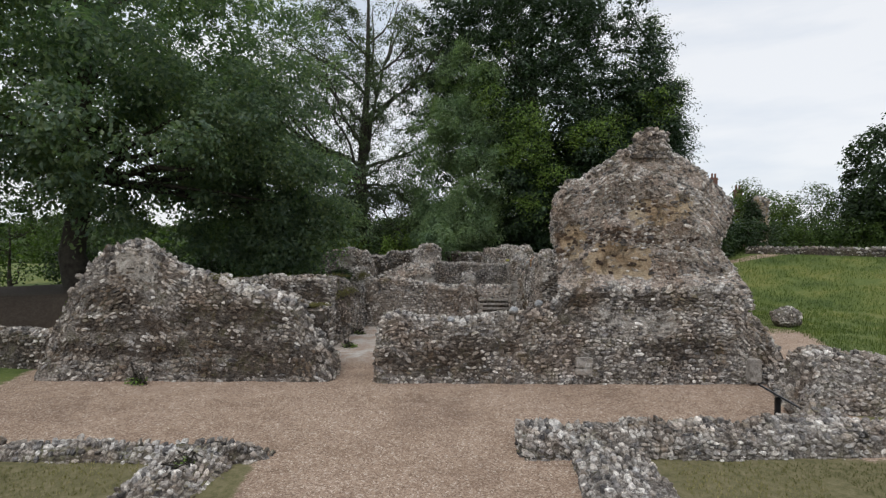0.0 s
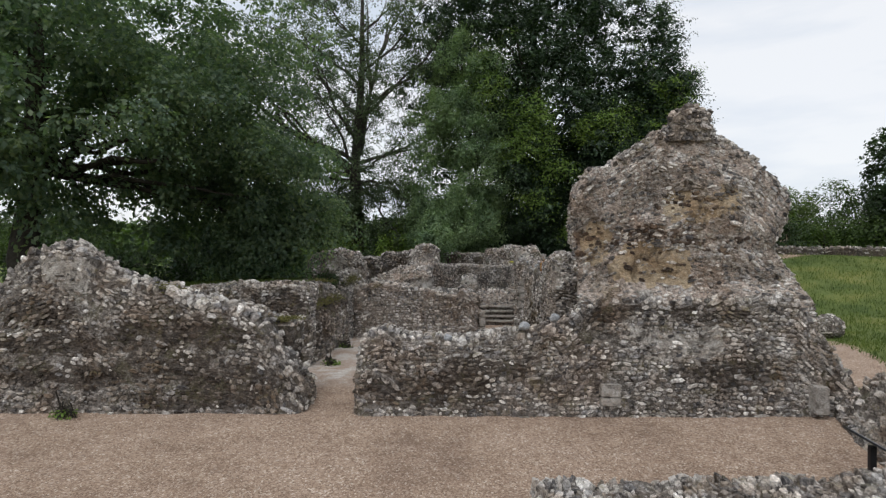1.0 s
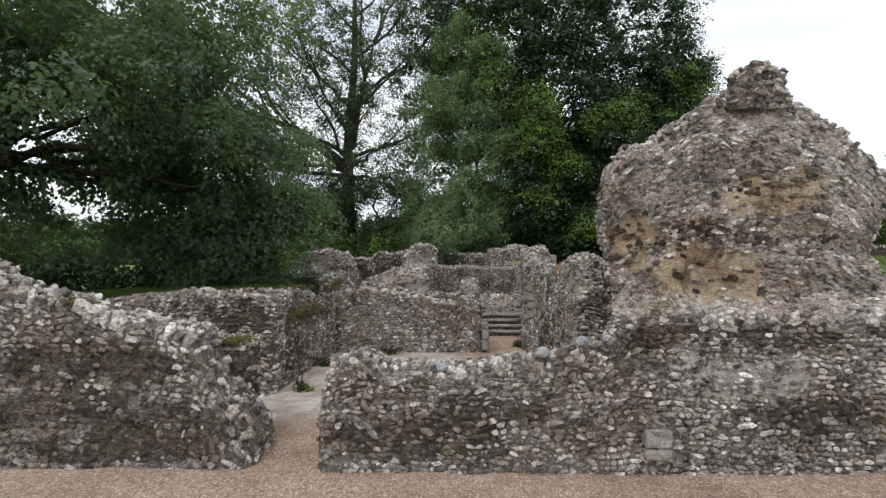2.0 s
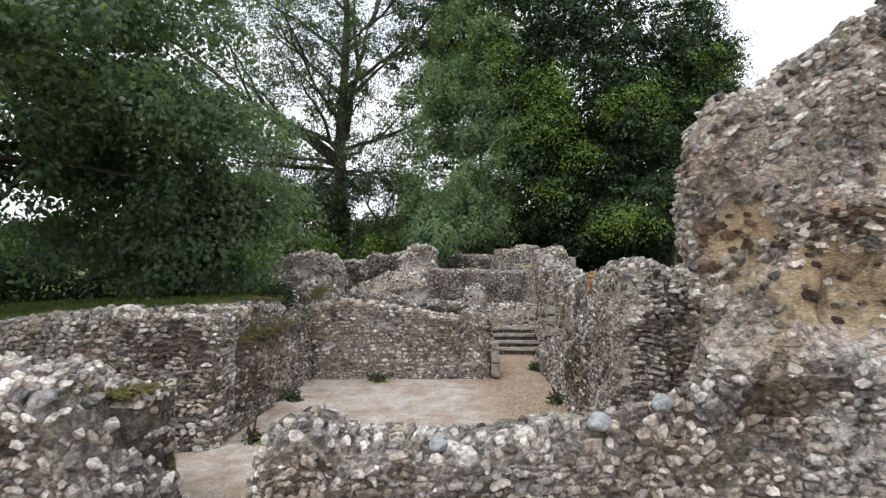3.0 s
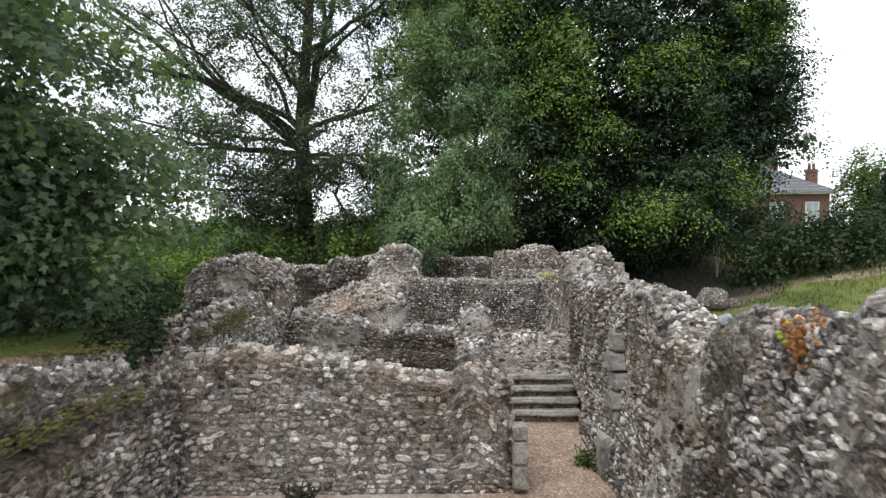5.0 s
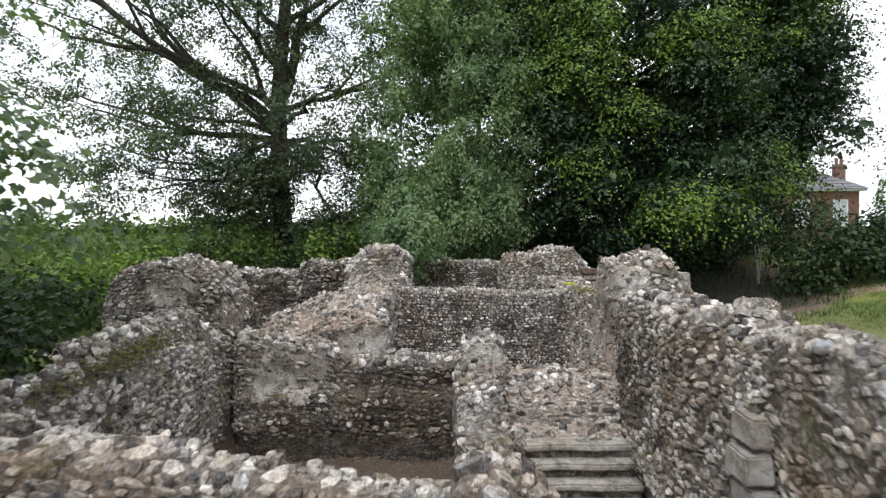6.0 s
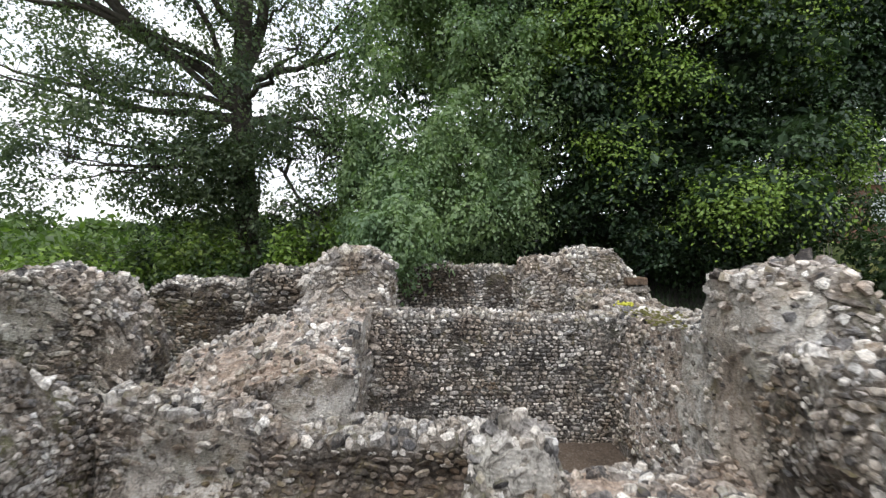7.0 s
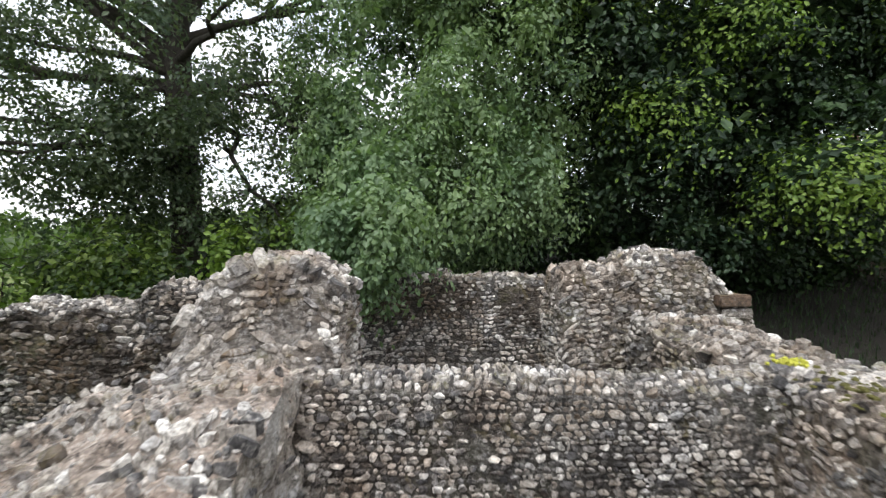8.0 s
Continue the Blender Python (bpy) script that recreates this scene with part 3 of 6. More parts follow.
# ---- ground ----
def terrain(x, y):
    x, y = np.asarray(x, float), np.asarray(y, float)
    z = -0.12 - 0.05 * np.clip(14 - y, 0, 40)
    # bank under the tall tree, held up by the room's wall
    side = smooth(-x, 4.5, 5.3) * smooth(y, 17.6, 19.2) * (1 - 0.55 * smooth(y, 25, 29)) * (1 - smooth(y, 30, 32) * (1 - smooth(y, 39, 41)) * (1 - smooth(-x, 6.6, 7.6)))
    z = z + side * (2.05 - 0.05 * np.clip(-x - 7, 0, 12))
    # grass bank on the other side
    q = (x - 14) * 0.6 + (y - 30) * 0.8
    z = z + smooth(x, 4.6, 7.0) * np.clip(0.22 * (q - 3), 0, 2.75)
    # rise behind the ruin
    inner = 1 - smooth(x, 5.0, 9.0)
    z = z + smooth(y, 39.0, 43.0) * 1.5 * inner * (1 - smooth(-x, 4.5, 5.3))
    # sunk floor of the cells
    z = z - 0.8 * smooth(x, -3.9, -3.6) * (1 - smooth(x, 0.9, 1.15)) * smooth(y, 23.9, 24.2) * (1 - smooth(y, 30.6, 30.9))
    far = smooth(y, 58, 140)
    z = z * (1 - far) + far * (-3.0)
    z = z + np.clip(y - 250, 0, 900) * 0.022 + vnoise(np.stack([x / 6.0, y / 6.0, 0 * x], -1), 3) * 0.10 * smooth(np.hypot(x, y - 15), 9, 16)
    return z


def build_ground():
    def axis(lo, hi, fine, grow):
        c = [0.0]
        while c[-1] < hi:
            c.append(c[-1] + max(fine, (c[-1] - lo) * grow))
        return np.array(c)
    right = axis(22, 1600, 0.4, 0.12)
    xs = np.concatenate([-right[:0:-1], right])
    fore = axis(45, 1900, 0.4, 0.10)
    aft = axis(8, 1200, 0.6, 0.25)
    ys = np.concatenate([-aft[:0:-1], fore])
    gx, gy = np.meshgrid(xs, ys, indexing="ij")
    z = terrain(gx, gy)
    P = np.stack([gx, gy, z], -1)
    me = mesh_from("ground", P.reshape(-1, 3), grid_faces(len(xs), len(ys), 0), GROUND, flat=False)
    xt, yt = gx.ravel(), gy.ravel()
    x = xt + 0.5 * vnoise(np.stack([xt / 2.2, yt / 2.2, 0 * xt], 1), 41) + 0.3 * vnoise(np.stack([xt / 0.9, yt / 0.9, 0 * xt], 1), 43)
    y = yt + 0.25 * vnoise(np.stack([xt / 2.0, yt / 2.0, 0 * xt + 5], 1), 42)
    court = smooth(x, -11.5, -10.5) * (1 - smooth(x + 0.9 * np.clip(y - 14, 0, 4), 7.9, 9.2)) * smooth(y, 10.0, 10.3) * (1 - smooth(y, 45, 47))
    court = court * (1 - smooth(-x, 4.6, 5.4) * smooth(y, 18.2, 18.8))
    path = smooth(x, -3.6, -2.6) * (1 - smooth(x, 2.0, 2.4)) * (1 - smooth(y, 10, 10.5))
    worn_path = (1 - smooth(np.abs(x - 10.6 - 0.3 * (y - 16)), 0.6, 1.7)) * smooth(y, 13, 14.5) * (1 - smooth(y, 22, 25)) * 0.75
    turf = 1 - np.clip(np.maximum(np.maximum(court, path), worn_path), 0, 1)
    # the next two masks paint tree-crown shade onto the ground, over leaf soil
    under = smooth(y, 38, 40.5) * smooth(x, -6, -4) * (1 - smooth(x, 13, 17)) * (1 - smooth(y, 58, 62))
    canopy_shade = 1 - smooth(np.hypot((x + 17.5) / 8.5, (y - 22.5) / 8.0), 0.75, 1.1)
    dry = np.maximum((1 - smooth(np.hypot((x - 6.8) / 2.2, (y - 29.5) / 6.0), 0.6, 1.1)) * 0.7, (1 - smooth(np.abs(y - 40.6), 0.4, 1.0)) * smooth(x, 8, 10) * (1 - smooth(x, 24, 28)) * 0.8)
    turf = turf * (1 - np.maximum(np.maximum(0.9 * under, 0.8 * canopy_shade), 0.75 * dry))
    chalk = smooth(y, 16.0, 17.5) * smooth(x, -4.5, -3.5) * (1 - smooth(x, 0.6, 1.6)) * (1 - smooth(y, 24, 25))
    for key, values in (("turf", turf), ("chalk", chalk), ("dry", 1.0 * (1 - smooth(y, 11, 14)) + 0.6 * (1 - smooth(np.hypot((x - 10) / 6, (y - 32) / 10), 0.7, 1.2))), ("soil_shade", np.maximum(np.maximum(under, 0.9 * canopy_shade), np.maximum(0.7 * smooth(y, 24.4, 25.0) * (1 - smooth(x, 0.6, 1.0)), 0.75 * smooth(y, 28.8, 29.4) * (1 - smooth(x, 4.5, 5.0)))))):
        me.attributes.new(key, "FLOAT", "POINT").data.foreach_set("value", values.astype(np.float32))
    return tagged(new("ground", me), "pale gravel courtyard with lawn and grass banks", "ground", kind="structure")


build_ground()

# ---- the ruin ----
TWO = [MORTAR, MORTAR_OCHRE, MORTAR_DARK, RENDER_PALE, MORTAR_PINK]
masonry("wall_front_right", "long flint front wall, breast-high beside the gateway, with exposed rubble core",
        (-1.75, 14.35), (8.5, 14.35),
        [(0, 1.45), (0.5, 1.62), (1.1, 1.5), (2.0, 1.4), (2.6, 1.55), (3.4, 1.62), (4.0, 1.72), (4.6, 1.9), (4.85, 2.25), (9.1, 2.3), (9.4, 1.75), (10.0, 0.8), (10.25, 0.1)],
        front=[(-0.5, 0.12), (0.3, 0.05), (1.5, -0.03), (2.3, -0.10)], behind=[(0, 1.05), (2.3, 0.95)],
        left=[(-0.2, 0.0), (0.7, -0.08), (1.6, -0.25)], right=[(0, 0.15), (1, 0)], seed=3, singles=300, near=(-0.5, 14.3, 0.8), mortar=TWO,
        zones=[(1.4, 0.35, 1.3, 0.35, 2, 0.5), (2.6, 0.8, 1.0, 0.2, 2, 0.5), (7.9, 0.75, 1.0, 0.22, 2, 0.5), (5.2, 1.95, 0.6, 0.18, 2, 0.5), (7.2, 1.9, 0.9, 0.15, 2, 0.5), (6.6, 1.3, 0.9, 0.3, 3, 0.7)])
masonry("wall_tower", "tall weathered fragment of a flint tower with a knob of rubble on top",
        (2.95, 14.75), (7.6, 14.75),
        [(0, 4.45), (0.35, 4.95), (0.95, 5.35), (1.7, 5.7), (2.2, 5.8), (2.75, 5.85), (3.2, 5.78), (3.6, 5.52), (4.0, 5.12), (4.4, 4.78), (4.65, 4.4)],
        front=[(1.8, 0.25), (2.3, 0.16), (2.5, -0.05), (3.2, -0.12), (3.8, -0.08), (4.6, -0.10), (5.8, -0.3)],
        behind=[(1.8, 0.9), (4.0, 0.85), (5.9, 0.6)],
        left=[(1.8, 0.0), (2.2, -0.12), (2.9, -0.06), (3.6, 0.02), (4.2, 0.10), (4.6, 0.04), (5.2, -0.18)],
        right=[(1.8, 0.3), (2.3, 0.12), (2.9, -0.22), (3.3, -0.44), (3.55, -0.40), (3.85, -0.14), (4.5, -0.10), (5.2, -0.22)],
        base=1.7, seed=4, singles=300, near=(3.2, 14.6, 3.6), mortar=[MORTAR_PINK, MORTAR_OCHRE, MORTAR_DARK, RENDER_PALE], rough=0.08, cover=0.9, stone=(0.15, 0.075), sink=0.12,
        zones=[(1.55, 2.85, 0.8, 0.42, 1, 0.10), (2.6, 4.1, 0.9, 0.3, 1, 0.5), (0.35, 3.3, 0.3, 0.4, 1, 0.45)], gapcut=-0.9,
        # flush brown stones, some added in place of dark, shaded sockets of lost stones
        extra=[(1.4, 3.55, 1.5, 0.22, 75, BROWN_STONE), (2.5, 4.25, 0.9, 0.2, 24, BROWN_STONE), (1.55, 2.85, 0.8, 0.3, 18, BROWN_STONE), (3.3, 3.3, 0.6, 0.2, 20, BROWN_STONE), (0.25, 3.4, 0.25, 0.4, 14, BROWN_STONE)])
masonry("wall_tower_knob", "crumbling knob of rubble on the tower's crest", (4.98, 15.05), (5.85, 15.05), [(0, 6.2), (0.4, 6.42), (0.87, 6.25)],
        front=[(5.5, 0.15), (6.4, 0.05)], behind=[(5.5, 0.5), (6.4, 0.35)], left=[(5.6, 0.1), (5.9, 0.0), (6.3, -0.1)], right=[(5.6, 0.1), (6.0, 0.0)], base=5.55, seed=5, singles=60, stone=(0.15, 0.10), drop=0.12)
masonry("wall_front_left", "long flint front wall rising to a rounded hump, dark with damp at its foot",
        (-10.1, 14.55), (-2.85, 14.55),
        [(0, 0.4), (0.15, 1.2), (0.5, 2.1), (0.9, 2.75), (1.5, 3.2), (2.0, 3.4), (2.5, 3.35), (3.05, 2.85), (3.7, 2.6), (4.3, 2.5), (4.6, 2.35), (5.6, 2.12), (6.4, 1.8), (6.8, 1.0), (7.1, 0.5), (7.25, 0.2)],
        front=[(-0.5, 0.22), (0.3, 0.1), (1.6, 0.0), (3.4, -0.25)], behind=[(0, 1.3), (1.5, 1.2), (1.8, 1.05), (3.4, 0.75)], left=[(0, 0.35), (0.6, 0.1), (1, 0)], right=[(-0.2, 0.02), (0.6, 0.05), (1, 0)],
        seed=6, singles=300, near=(-5.5, 14.4, 1.2), mortar=TWO,
        zones=[(2.4, 1.25, 1.6, 0.22, 2, 0.25), (2.0, 0.62, 1.8, 0.22, 2, 0.3), (4.6, 1.5, 1.4, 0.3, 2, 0.25), (4.4, 0.75, 1.2, 0.35, 2, 0.3), (6.0, 0.45, 1.2, 0.45, 2, 0.3), (5.2, 0.15, 2.0, 0.2, 2, 0.35), (1.6, 1.9, 0.8, 0.35, 2, 0.45), (2.1, 2.75, 0.55, 0.3, 3, 0.3)])
masonry("wall_front_left_end", "mossy square-ended block of rubble behind the front wall", (-5.0, 15.75), (-3.2, 15.8), [(0, 1.9), (0.6, 1.95), (1.0, 1.75), (1.8, 1.66)],
        front=[(-0.4, 0.35), (1.7, 0.3)], behind=[(0, 0.65), (1.7, 0.55)], seed=40, singles=120, step=0.06, near=(-3.6, 15.8, 1.5), mortar=[MORTAR_PINK, MORTAR_OCHRE, MORTAR_DARK], zones=[(1.5, 1.2, 0.45, 0.45, 2, 0.4)], sides=dict(right=(2, 0.35)))
masonry("wall_room_left", "mossy flint side wall with a broken ledge along its inner face",
        (-3.85, 18.7), (-3.3, 23.6), [(0, 2.1), (1.1, 2.13), (2.1, 2.07), (3.1, 1.95), (4.1, 1.86), (4.9, 1.76)],
        front=[(-0.4, 0.05), (0.9, -0.05), (1.25, -0.12), (1.45, -0.5), (2.2, -0.6)], behind=[(0, 1.3), (2.3, 1.25)], seed=7, singles=300, near=(-3.6, 21, 1.2), stone=(0.14, 0.08),
        mortar=[MORTAR_MOSSY, MORTAR_OCHRE, MORTAR_DARK, RENDER_PALE], zones=[(2.5, 1.25, 2.6, 0.22, 2, 0.35), (1.2, 0.6, 0.8, 0.4, 2, 0.5)], rough=0.065)
masonry("wall_room_corner", "flint wall turning behind the front range, weeds along its crest", (-9.4, 18.4), (-3.7, 18.65), [(0, 1.75), (1.2, 1.9), (2.2, 2.08), (3.4, 2.2), (4.8, 2.25), (5.7, 2.15)],
        front=[(-0.4, 0.12), (2.2, -0.1)], behind=[(0, 1.3), (2.2, 1.2)], seed=8, singles=200, near=(-4.5, 18.5, 1.2), mortar=[MORTAR_MOSSY, MORTAR_OCHRE, MORTAR_DARK], zones=[(5.0, 1.6, 0.7, 0.4, 2, 0.5), (3.8, 0.5, 1.2, 0.4, 2, 0.5)])
masonry("wall_cross", "neat coursed flint cross wall with a notched top", (-3.3, 23.55), (1.3, 23.55),
        [(0, 1.75), (0.7, 1.95), (1.8, 1.82), (2.7, 1.65), (3.4, 1.52), (3.8, 1.5), (3.95, 1.75), (4.2, 1.62), (4.35, 1.4), (4.5, 1.0), (4.6, 0.85)],
        front=[(0, 0.06), (1.8, 0.0)], behind=[(0, 0.6), (1.8, 0.55)], seed=9, singles=300, near=(-0.5, 23.5, 1.0), stone=(0.15, 0.078), cover=1.0, rough=0.025, gapcut=-1.1, sink=0.3, mortar=[MORTAR_CROSS])
masonry("wall_room_right", "high flint side wall with a crest of pale stones and orange lichen",
        (3.0, 25.2), (2.85, 17.4), [(0, 2.62), (1.0, 2.66), (1.9, 2.66), (2.5, 2.46), (2.9, 2.26), (3.5, 2.26), (3.9, 2.5), (4.4, 2.78), (5.0, 2.80), (5.4, 2.72), (5.6, 2.80), (5.8, 2.96), (6.7, 3.04), (7.8, 3.05)],
        front=[(-0.4, 0.30), (0.6, 0.15), (1.2, 0.05), (2.4, -0.05), (3.1, -0.15)], behind=[(0, 0.9), (2.2, 0.75), (3.1, 0.7)], seed=10, stone=(0.108, 0.066), singles=300, near=(3.0, 20.5, 1.8), rough=0.07,
        mortar=[MORTAR_MOSSY, MORTAR_OCHRE, MORTAR_DARK, RENDER_PALE], zones=[(4.5, 0.9, 1.5, 0.6, 2, 0.6), (6.9, 2.2, 1.0, 0.9, 3, 0.8), (3.2, 1.0, 0.5, 0.9, 3, 0.8)])
masonry("wall_room_right_end", "flint wall end with a deep recess beside the tower", (3.3, 17.5), (4.8, 17.4), [(0, 3.02), (1.5, 3.02)],
        front=[(-0.4, 0.1), (3.1, -0.1)], behind=[(0, 1.0)], seed=11, singles=100, near=(3.4, 17.4, 1.6))
masonry("wall_stair_right", "flint wall climbing beside the steps to a tall jamb", (3.25, 28.9), (2.85, 24.9), [(0, 2.45), (1.0, 2.5), (2.0, 2.55), (3.0, 2.5), (4.0, 2.65)],
        front=[(-0.4, 0.12), (2.5, -0.05)], behind=[(0, 1.15), (2.5, 0.95)], seed=12, stone=(0.125, 0.078), singles=250, near=(2.9, 26.5, 1.5), mortar=[MORTAR_MOSSY, MORTAR_OCHRE, MORTAR_DARK], zones=[(1.3, 1.3, 1.0, 0.5, 2, 0.4), (0.5, 2.0, 0.5, 0.25, 2, 0.3)], rough=0.08)
masonry("wall_jamb_pier", "tall plastered jamb with a rounded rubble head", (3.28, 28.8), (4.6, 28.8), [(0, 2.97), (0.3, 2.98), (0.42, 3.06), (0.7, 3.14), (0.95, 3.0), (1.1, 2.7), (1.32, 2.42)],
        front=[(0, 0.05), (2.5, 0.0), (3.2, -0.25)], behind=[(0, 1.45), (3, 1.4)], seed=13, stone=(0.14, 0.08), singles=200, near=(3.4, 29, 2.4), mortar=TWO, zones=[(0.2, 1.6, 0.3, 1.5, 3, 0.45)], base=0.2, sides=dict(left=(3, 0.22)))
masonry("wall_stub", "narrow stub of pale flint wall beside the steps", (0.72, 28.25), (1.42, 28.25), [(0, 1.82), (0.3, 1.95), (0.7, 1.9)],
        front=[(0, 0.05), (2, 0.0)], behind=[(0, 0.9), (2, 0.7)], seed=14, stone=(0.14, 0.08), singles=150, near=(1.0, 28.2, 1.5), base=-0.2, mortar=[RENDER_PALE], sides=dict(left=(0, 0.5)))
masonry("wall_stub_low", "low flint wall stepping up beside the stair", (0.78, 24.0), (0.78, 28.4), [(0, 1.45), (0.7, 1.4), (1.4, 1.0), (2.4, 0.9), (3.2, 1.05), (3.8, 1.35), (4.4, 1.6)],
        front=[(0, 0.66), (1.3, 0.48)], behind=[(0, 0.15)], seed=15, singles=120, near=(1.0, 25.5, 1.2), base=-1.2)
masonry("wall_threshold", "low block of rubble walling across the stair head", (1.35, 28.5), (3.35, 28.5), [(0, 1.1), (0.9, 1.18), (2.0, 1.22)],
        front=[(0, 0.45), (0.8, 0.30), (1.2, 0.0)], behind=[(0, 1.1)], seed=16, singles=120, near=(2.1, 28.2, 0.9), base=-0.1, stone=(0.15, 0.06), cover=0.9, mortar=[MORTAR_PINK, MORTAR])
masonry("wall_cell_front", "low broken wall with a pale patch of render above a dark footing", (-3.6, 30.7), (1.2, 30.7),
        [(0, 1.5), (0.5, 1.45), (1.2, 1.3), (1.9, 1.15), (2.3, 1.0), (4.8, 0.95)], front=[(-0.5, 0.25), (0.3, 0.2), (0.45, 0.0)], behind=[(0, 0.9)], seed=17, singles=250, near=(-1.5, 30.6, 0.8),
        mortar=TWO, zones=[(3.2, 0.2, 2.2, 0.35, 2, 0.55), (0.92, 0.70, 0.76, 0.48, 3, 0.22), (3.5, 0.6, 1.2, 0.3, 2, 0.5), (2.5, -0.5, 3, 0.35, 2, 0.7)], base=-1.2, stone=(0.14, 0.08))
masonry("wall_cell_left", "broad sloping wall top of pinkish mortar and flint", (-3.6, 31.5), (-0.75, 31.5), [(0, 1.75), (0.9, 2.0), (1.6, 2.2), (2.3, 2.32), (2.85, 2.3)],
        front=[(0, 0.1), (2.2, 0.0)], behind=[(0, 2.2), (2.4, 2.2)], fall=0.62, seed=18, stone=(0.14, 0.08), singles=250, near=(-1.5, 32, 2.0), mortar=TWO, zones=[(2.45, 1.0, 0.5, 0.5, 3, 0.2)], sides=dict(right=(3, 0.25), top=(4, 0.72)), cover=0.9, base=-0.3, rough=0.085)
masonry("wall_pier_left", "rounded flint pier above the cell wall", (-1.98, 34.0), (-0.42, 34.0), [(0, 2.5), (0.3, 2.97), (0.7, 3.16), (1.1, 3.14), (1.4, 2.98), (1.56, 2.85)],
        front=[(0, 0.6), (2, 0.5), (2.4, 0.0), (3.1, -0.2)], behind=[(0, 1.6), (3, 1.3)], seed=19, stone=(0.14, 0.08), singles=200, near=(-1.2, 34, 2.6), base=-0.2, mortar=TWO)
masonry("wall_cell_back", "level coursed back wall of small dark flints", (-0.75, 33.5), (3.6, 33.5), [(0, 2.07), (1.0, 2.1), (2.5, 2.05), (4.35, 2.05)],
        front=[(0, 0.05), (2, 0.0)], behind=[(0, 0.6)], seed=20, singles=300, near=(1.4, 33.5, 1.2), stone=(0.088, 0.060), cover=1.0, rough=0.031, base=-0.3, gapcut=-1.0, mortar=[MORTAR_GREY_SHADED])
masonry("wall_cell_right", "return wall of the cell, worn and pale", (3.5, 33.6), (3.5, 30.1), [(0, 2.15), (1.5, 2.2), (2.6, 2.35), (3.5, 2.4)],
        front=[(0, 0.15), (2, 0.0)], behind=[(0, 1.3)], seed=21, stone=(0.14, 0.08), singles=200, near=(3.4, 32, 1.4), base=-0.2, mortar=TWO, zones=[(2.0, 1.2, 1.6, 1.0, 4, 0.6), (2.9, 1.5, 0.5, 0.7, 3, 0.35)])
masonry("wall_pier_far_left", "broad round-headed block of flint walling", (-7.2, 32.6), (-4.1, 32.6), [(0, 2.3), (0.15, 2.58), (0.5, 2.76), (1.2, 2.86), (1.9, 2.86), (2.5, 2.70), (2.8, 2.4), (2.95, 2.0), (3.1, 1.6)],
        front=[(0, 0.1), (3, -0.1)], behind=[(0, 1.4), (3, 1.1)], left=[(0.8, 0.25), (2.4, 0.0)], seed=22, stone=(0.14, 0.08), singles=250, near=(-5.5, 32.5, 2.2), base=0.2, mortar=TWO, zones=[(2.75, 1.65, 0.25, 0.32, 3, 0.1), (1.4, 2.1, 0.5, 0.3, 3, 0.4)])
masonry("wall_left_far", "low flint wall running on past the room, pale stones along its crest", (-4.0, 23.8), (-3.9, 31.4), [(0, 1.9), (1.2, 1.75), (2.6, 1.72), (4.0, 1.98), (5.6, 2.02), (6.6, 1.95), (7.2, 1.65), (7.6, 1.35)],
        front=[(0, 0.15), (1.3, 0.0), (1.6, -0.25), (2, -0.3)], behind=[(0, 0.75)], seed=23, singles=300, base=-1.2, stone=(0.14, 0.08), near=(-3.9, 27, 1.8), mortar=[MORTAR_MOSSY, MORTAR_OCHRE, MORTAR_DARK, RENDER_PALE], rough=0.08)
masonry("wall_left_outer", "outer flint wall falling away behind the block", (-11.0, 31.2), (-7.2, 32.6), [(0, 0.3), (1.5, 0.5), (3.0, 0.9), (4.05, 1.3)], front=[(0, 0.1), (2, 0)], behind=[(0, 0.8)], seed=24, singles=80, near=(-8, 32, 1.4))
# the dark mortar and zones paint the trees' shade onto this wall
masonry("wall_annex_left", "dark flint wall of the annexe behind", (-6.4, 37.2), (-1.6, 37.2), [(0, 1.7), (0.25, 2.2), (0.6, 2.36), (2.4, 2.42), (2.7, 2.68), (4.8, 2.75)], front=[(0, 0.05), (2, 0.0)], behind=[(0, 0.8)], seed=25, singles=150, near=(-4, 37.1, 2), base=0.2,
        stone=(0.14, 0.08), mortar=[MORTAR_GREY_SHADED, MORTAR_OCHRE, MORTAR_DARK], zones=[(1.2, 1.6, 1.1, 0.7, 2, 0.6), (3.6, 1.5, 1.2, 0.7, 2, 0.6)])
# tree shade put into the mortar and zone colours here too
masonry("wall_back", "low dark back wall under the trees", (-1.2, 39.8), (3.6, 39.8), [(0, 2.4), (1.2, 2.55), (3.0, 2.5), (4.8, 2.35)], front=[(0, 0.05), (2, 0.0)], behind=[(0, 0.7)], seed=27, singles=150, near=(1.5, 39.7, 2), base=0.1, stone=(0.13, 0.075), mortar=[MORTAR_GREY_SHADED, MORTAR_OCHRE, MORTAR_DARK], zones=[(1.5, 2.0, 1.4, 0.35, 2, 0.6), (3.6, 1.9, 1.0, 0.4, 2, 0.6)])
masonry("wall_pier_right", "rounded flint pier with a stepped shoulder", (2.3, 37.0), (5.35, 37.0), [(0, 2.5), (0.15, 2.8), (0.5, 2.88), (0.9, 2.86), (1.1, 3.0), (1.5, 3.06), (2.1, 3.0), (2.35, 2.78), (2.6, 2.45), (2.75, 2.2), (3.05, 2.1)],
        front=[(0, 0.1), (3, -0.1)], behind=[(0, 1.6), (3, 1.2)], seed=28, stone=(0.14, 0.08), singles=200, near=(3.8, 36.9, 2.4), base=0.2)
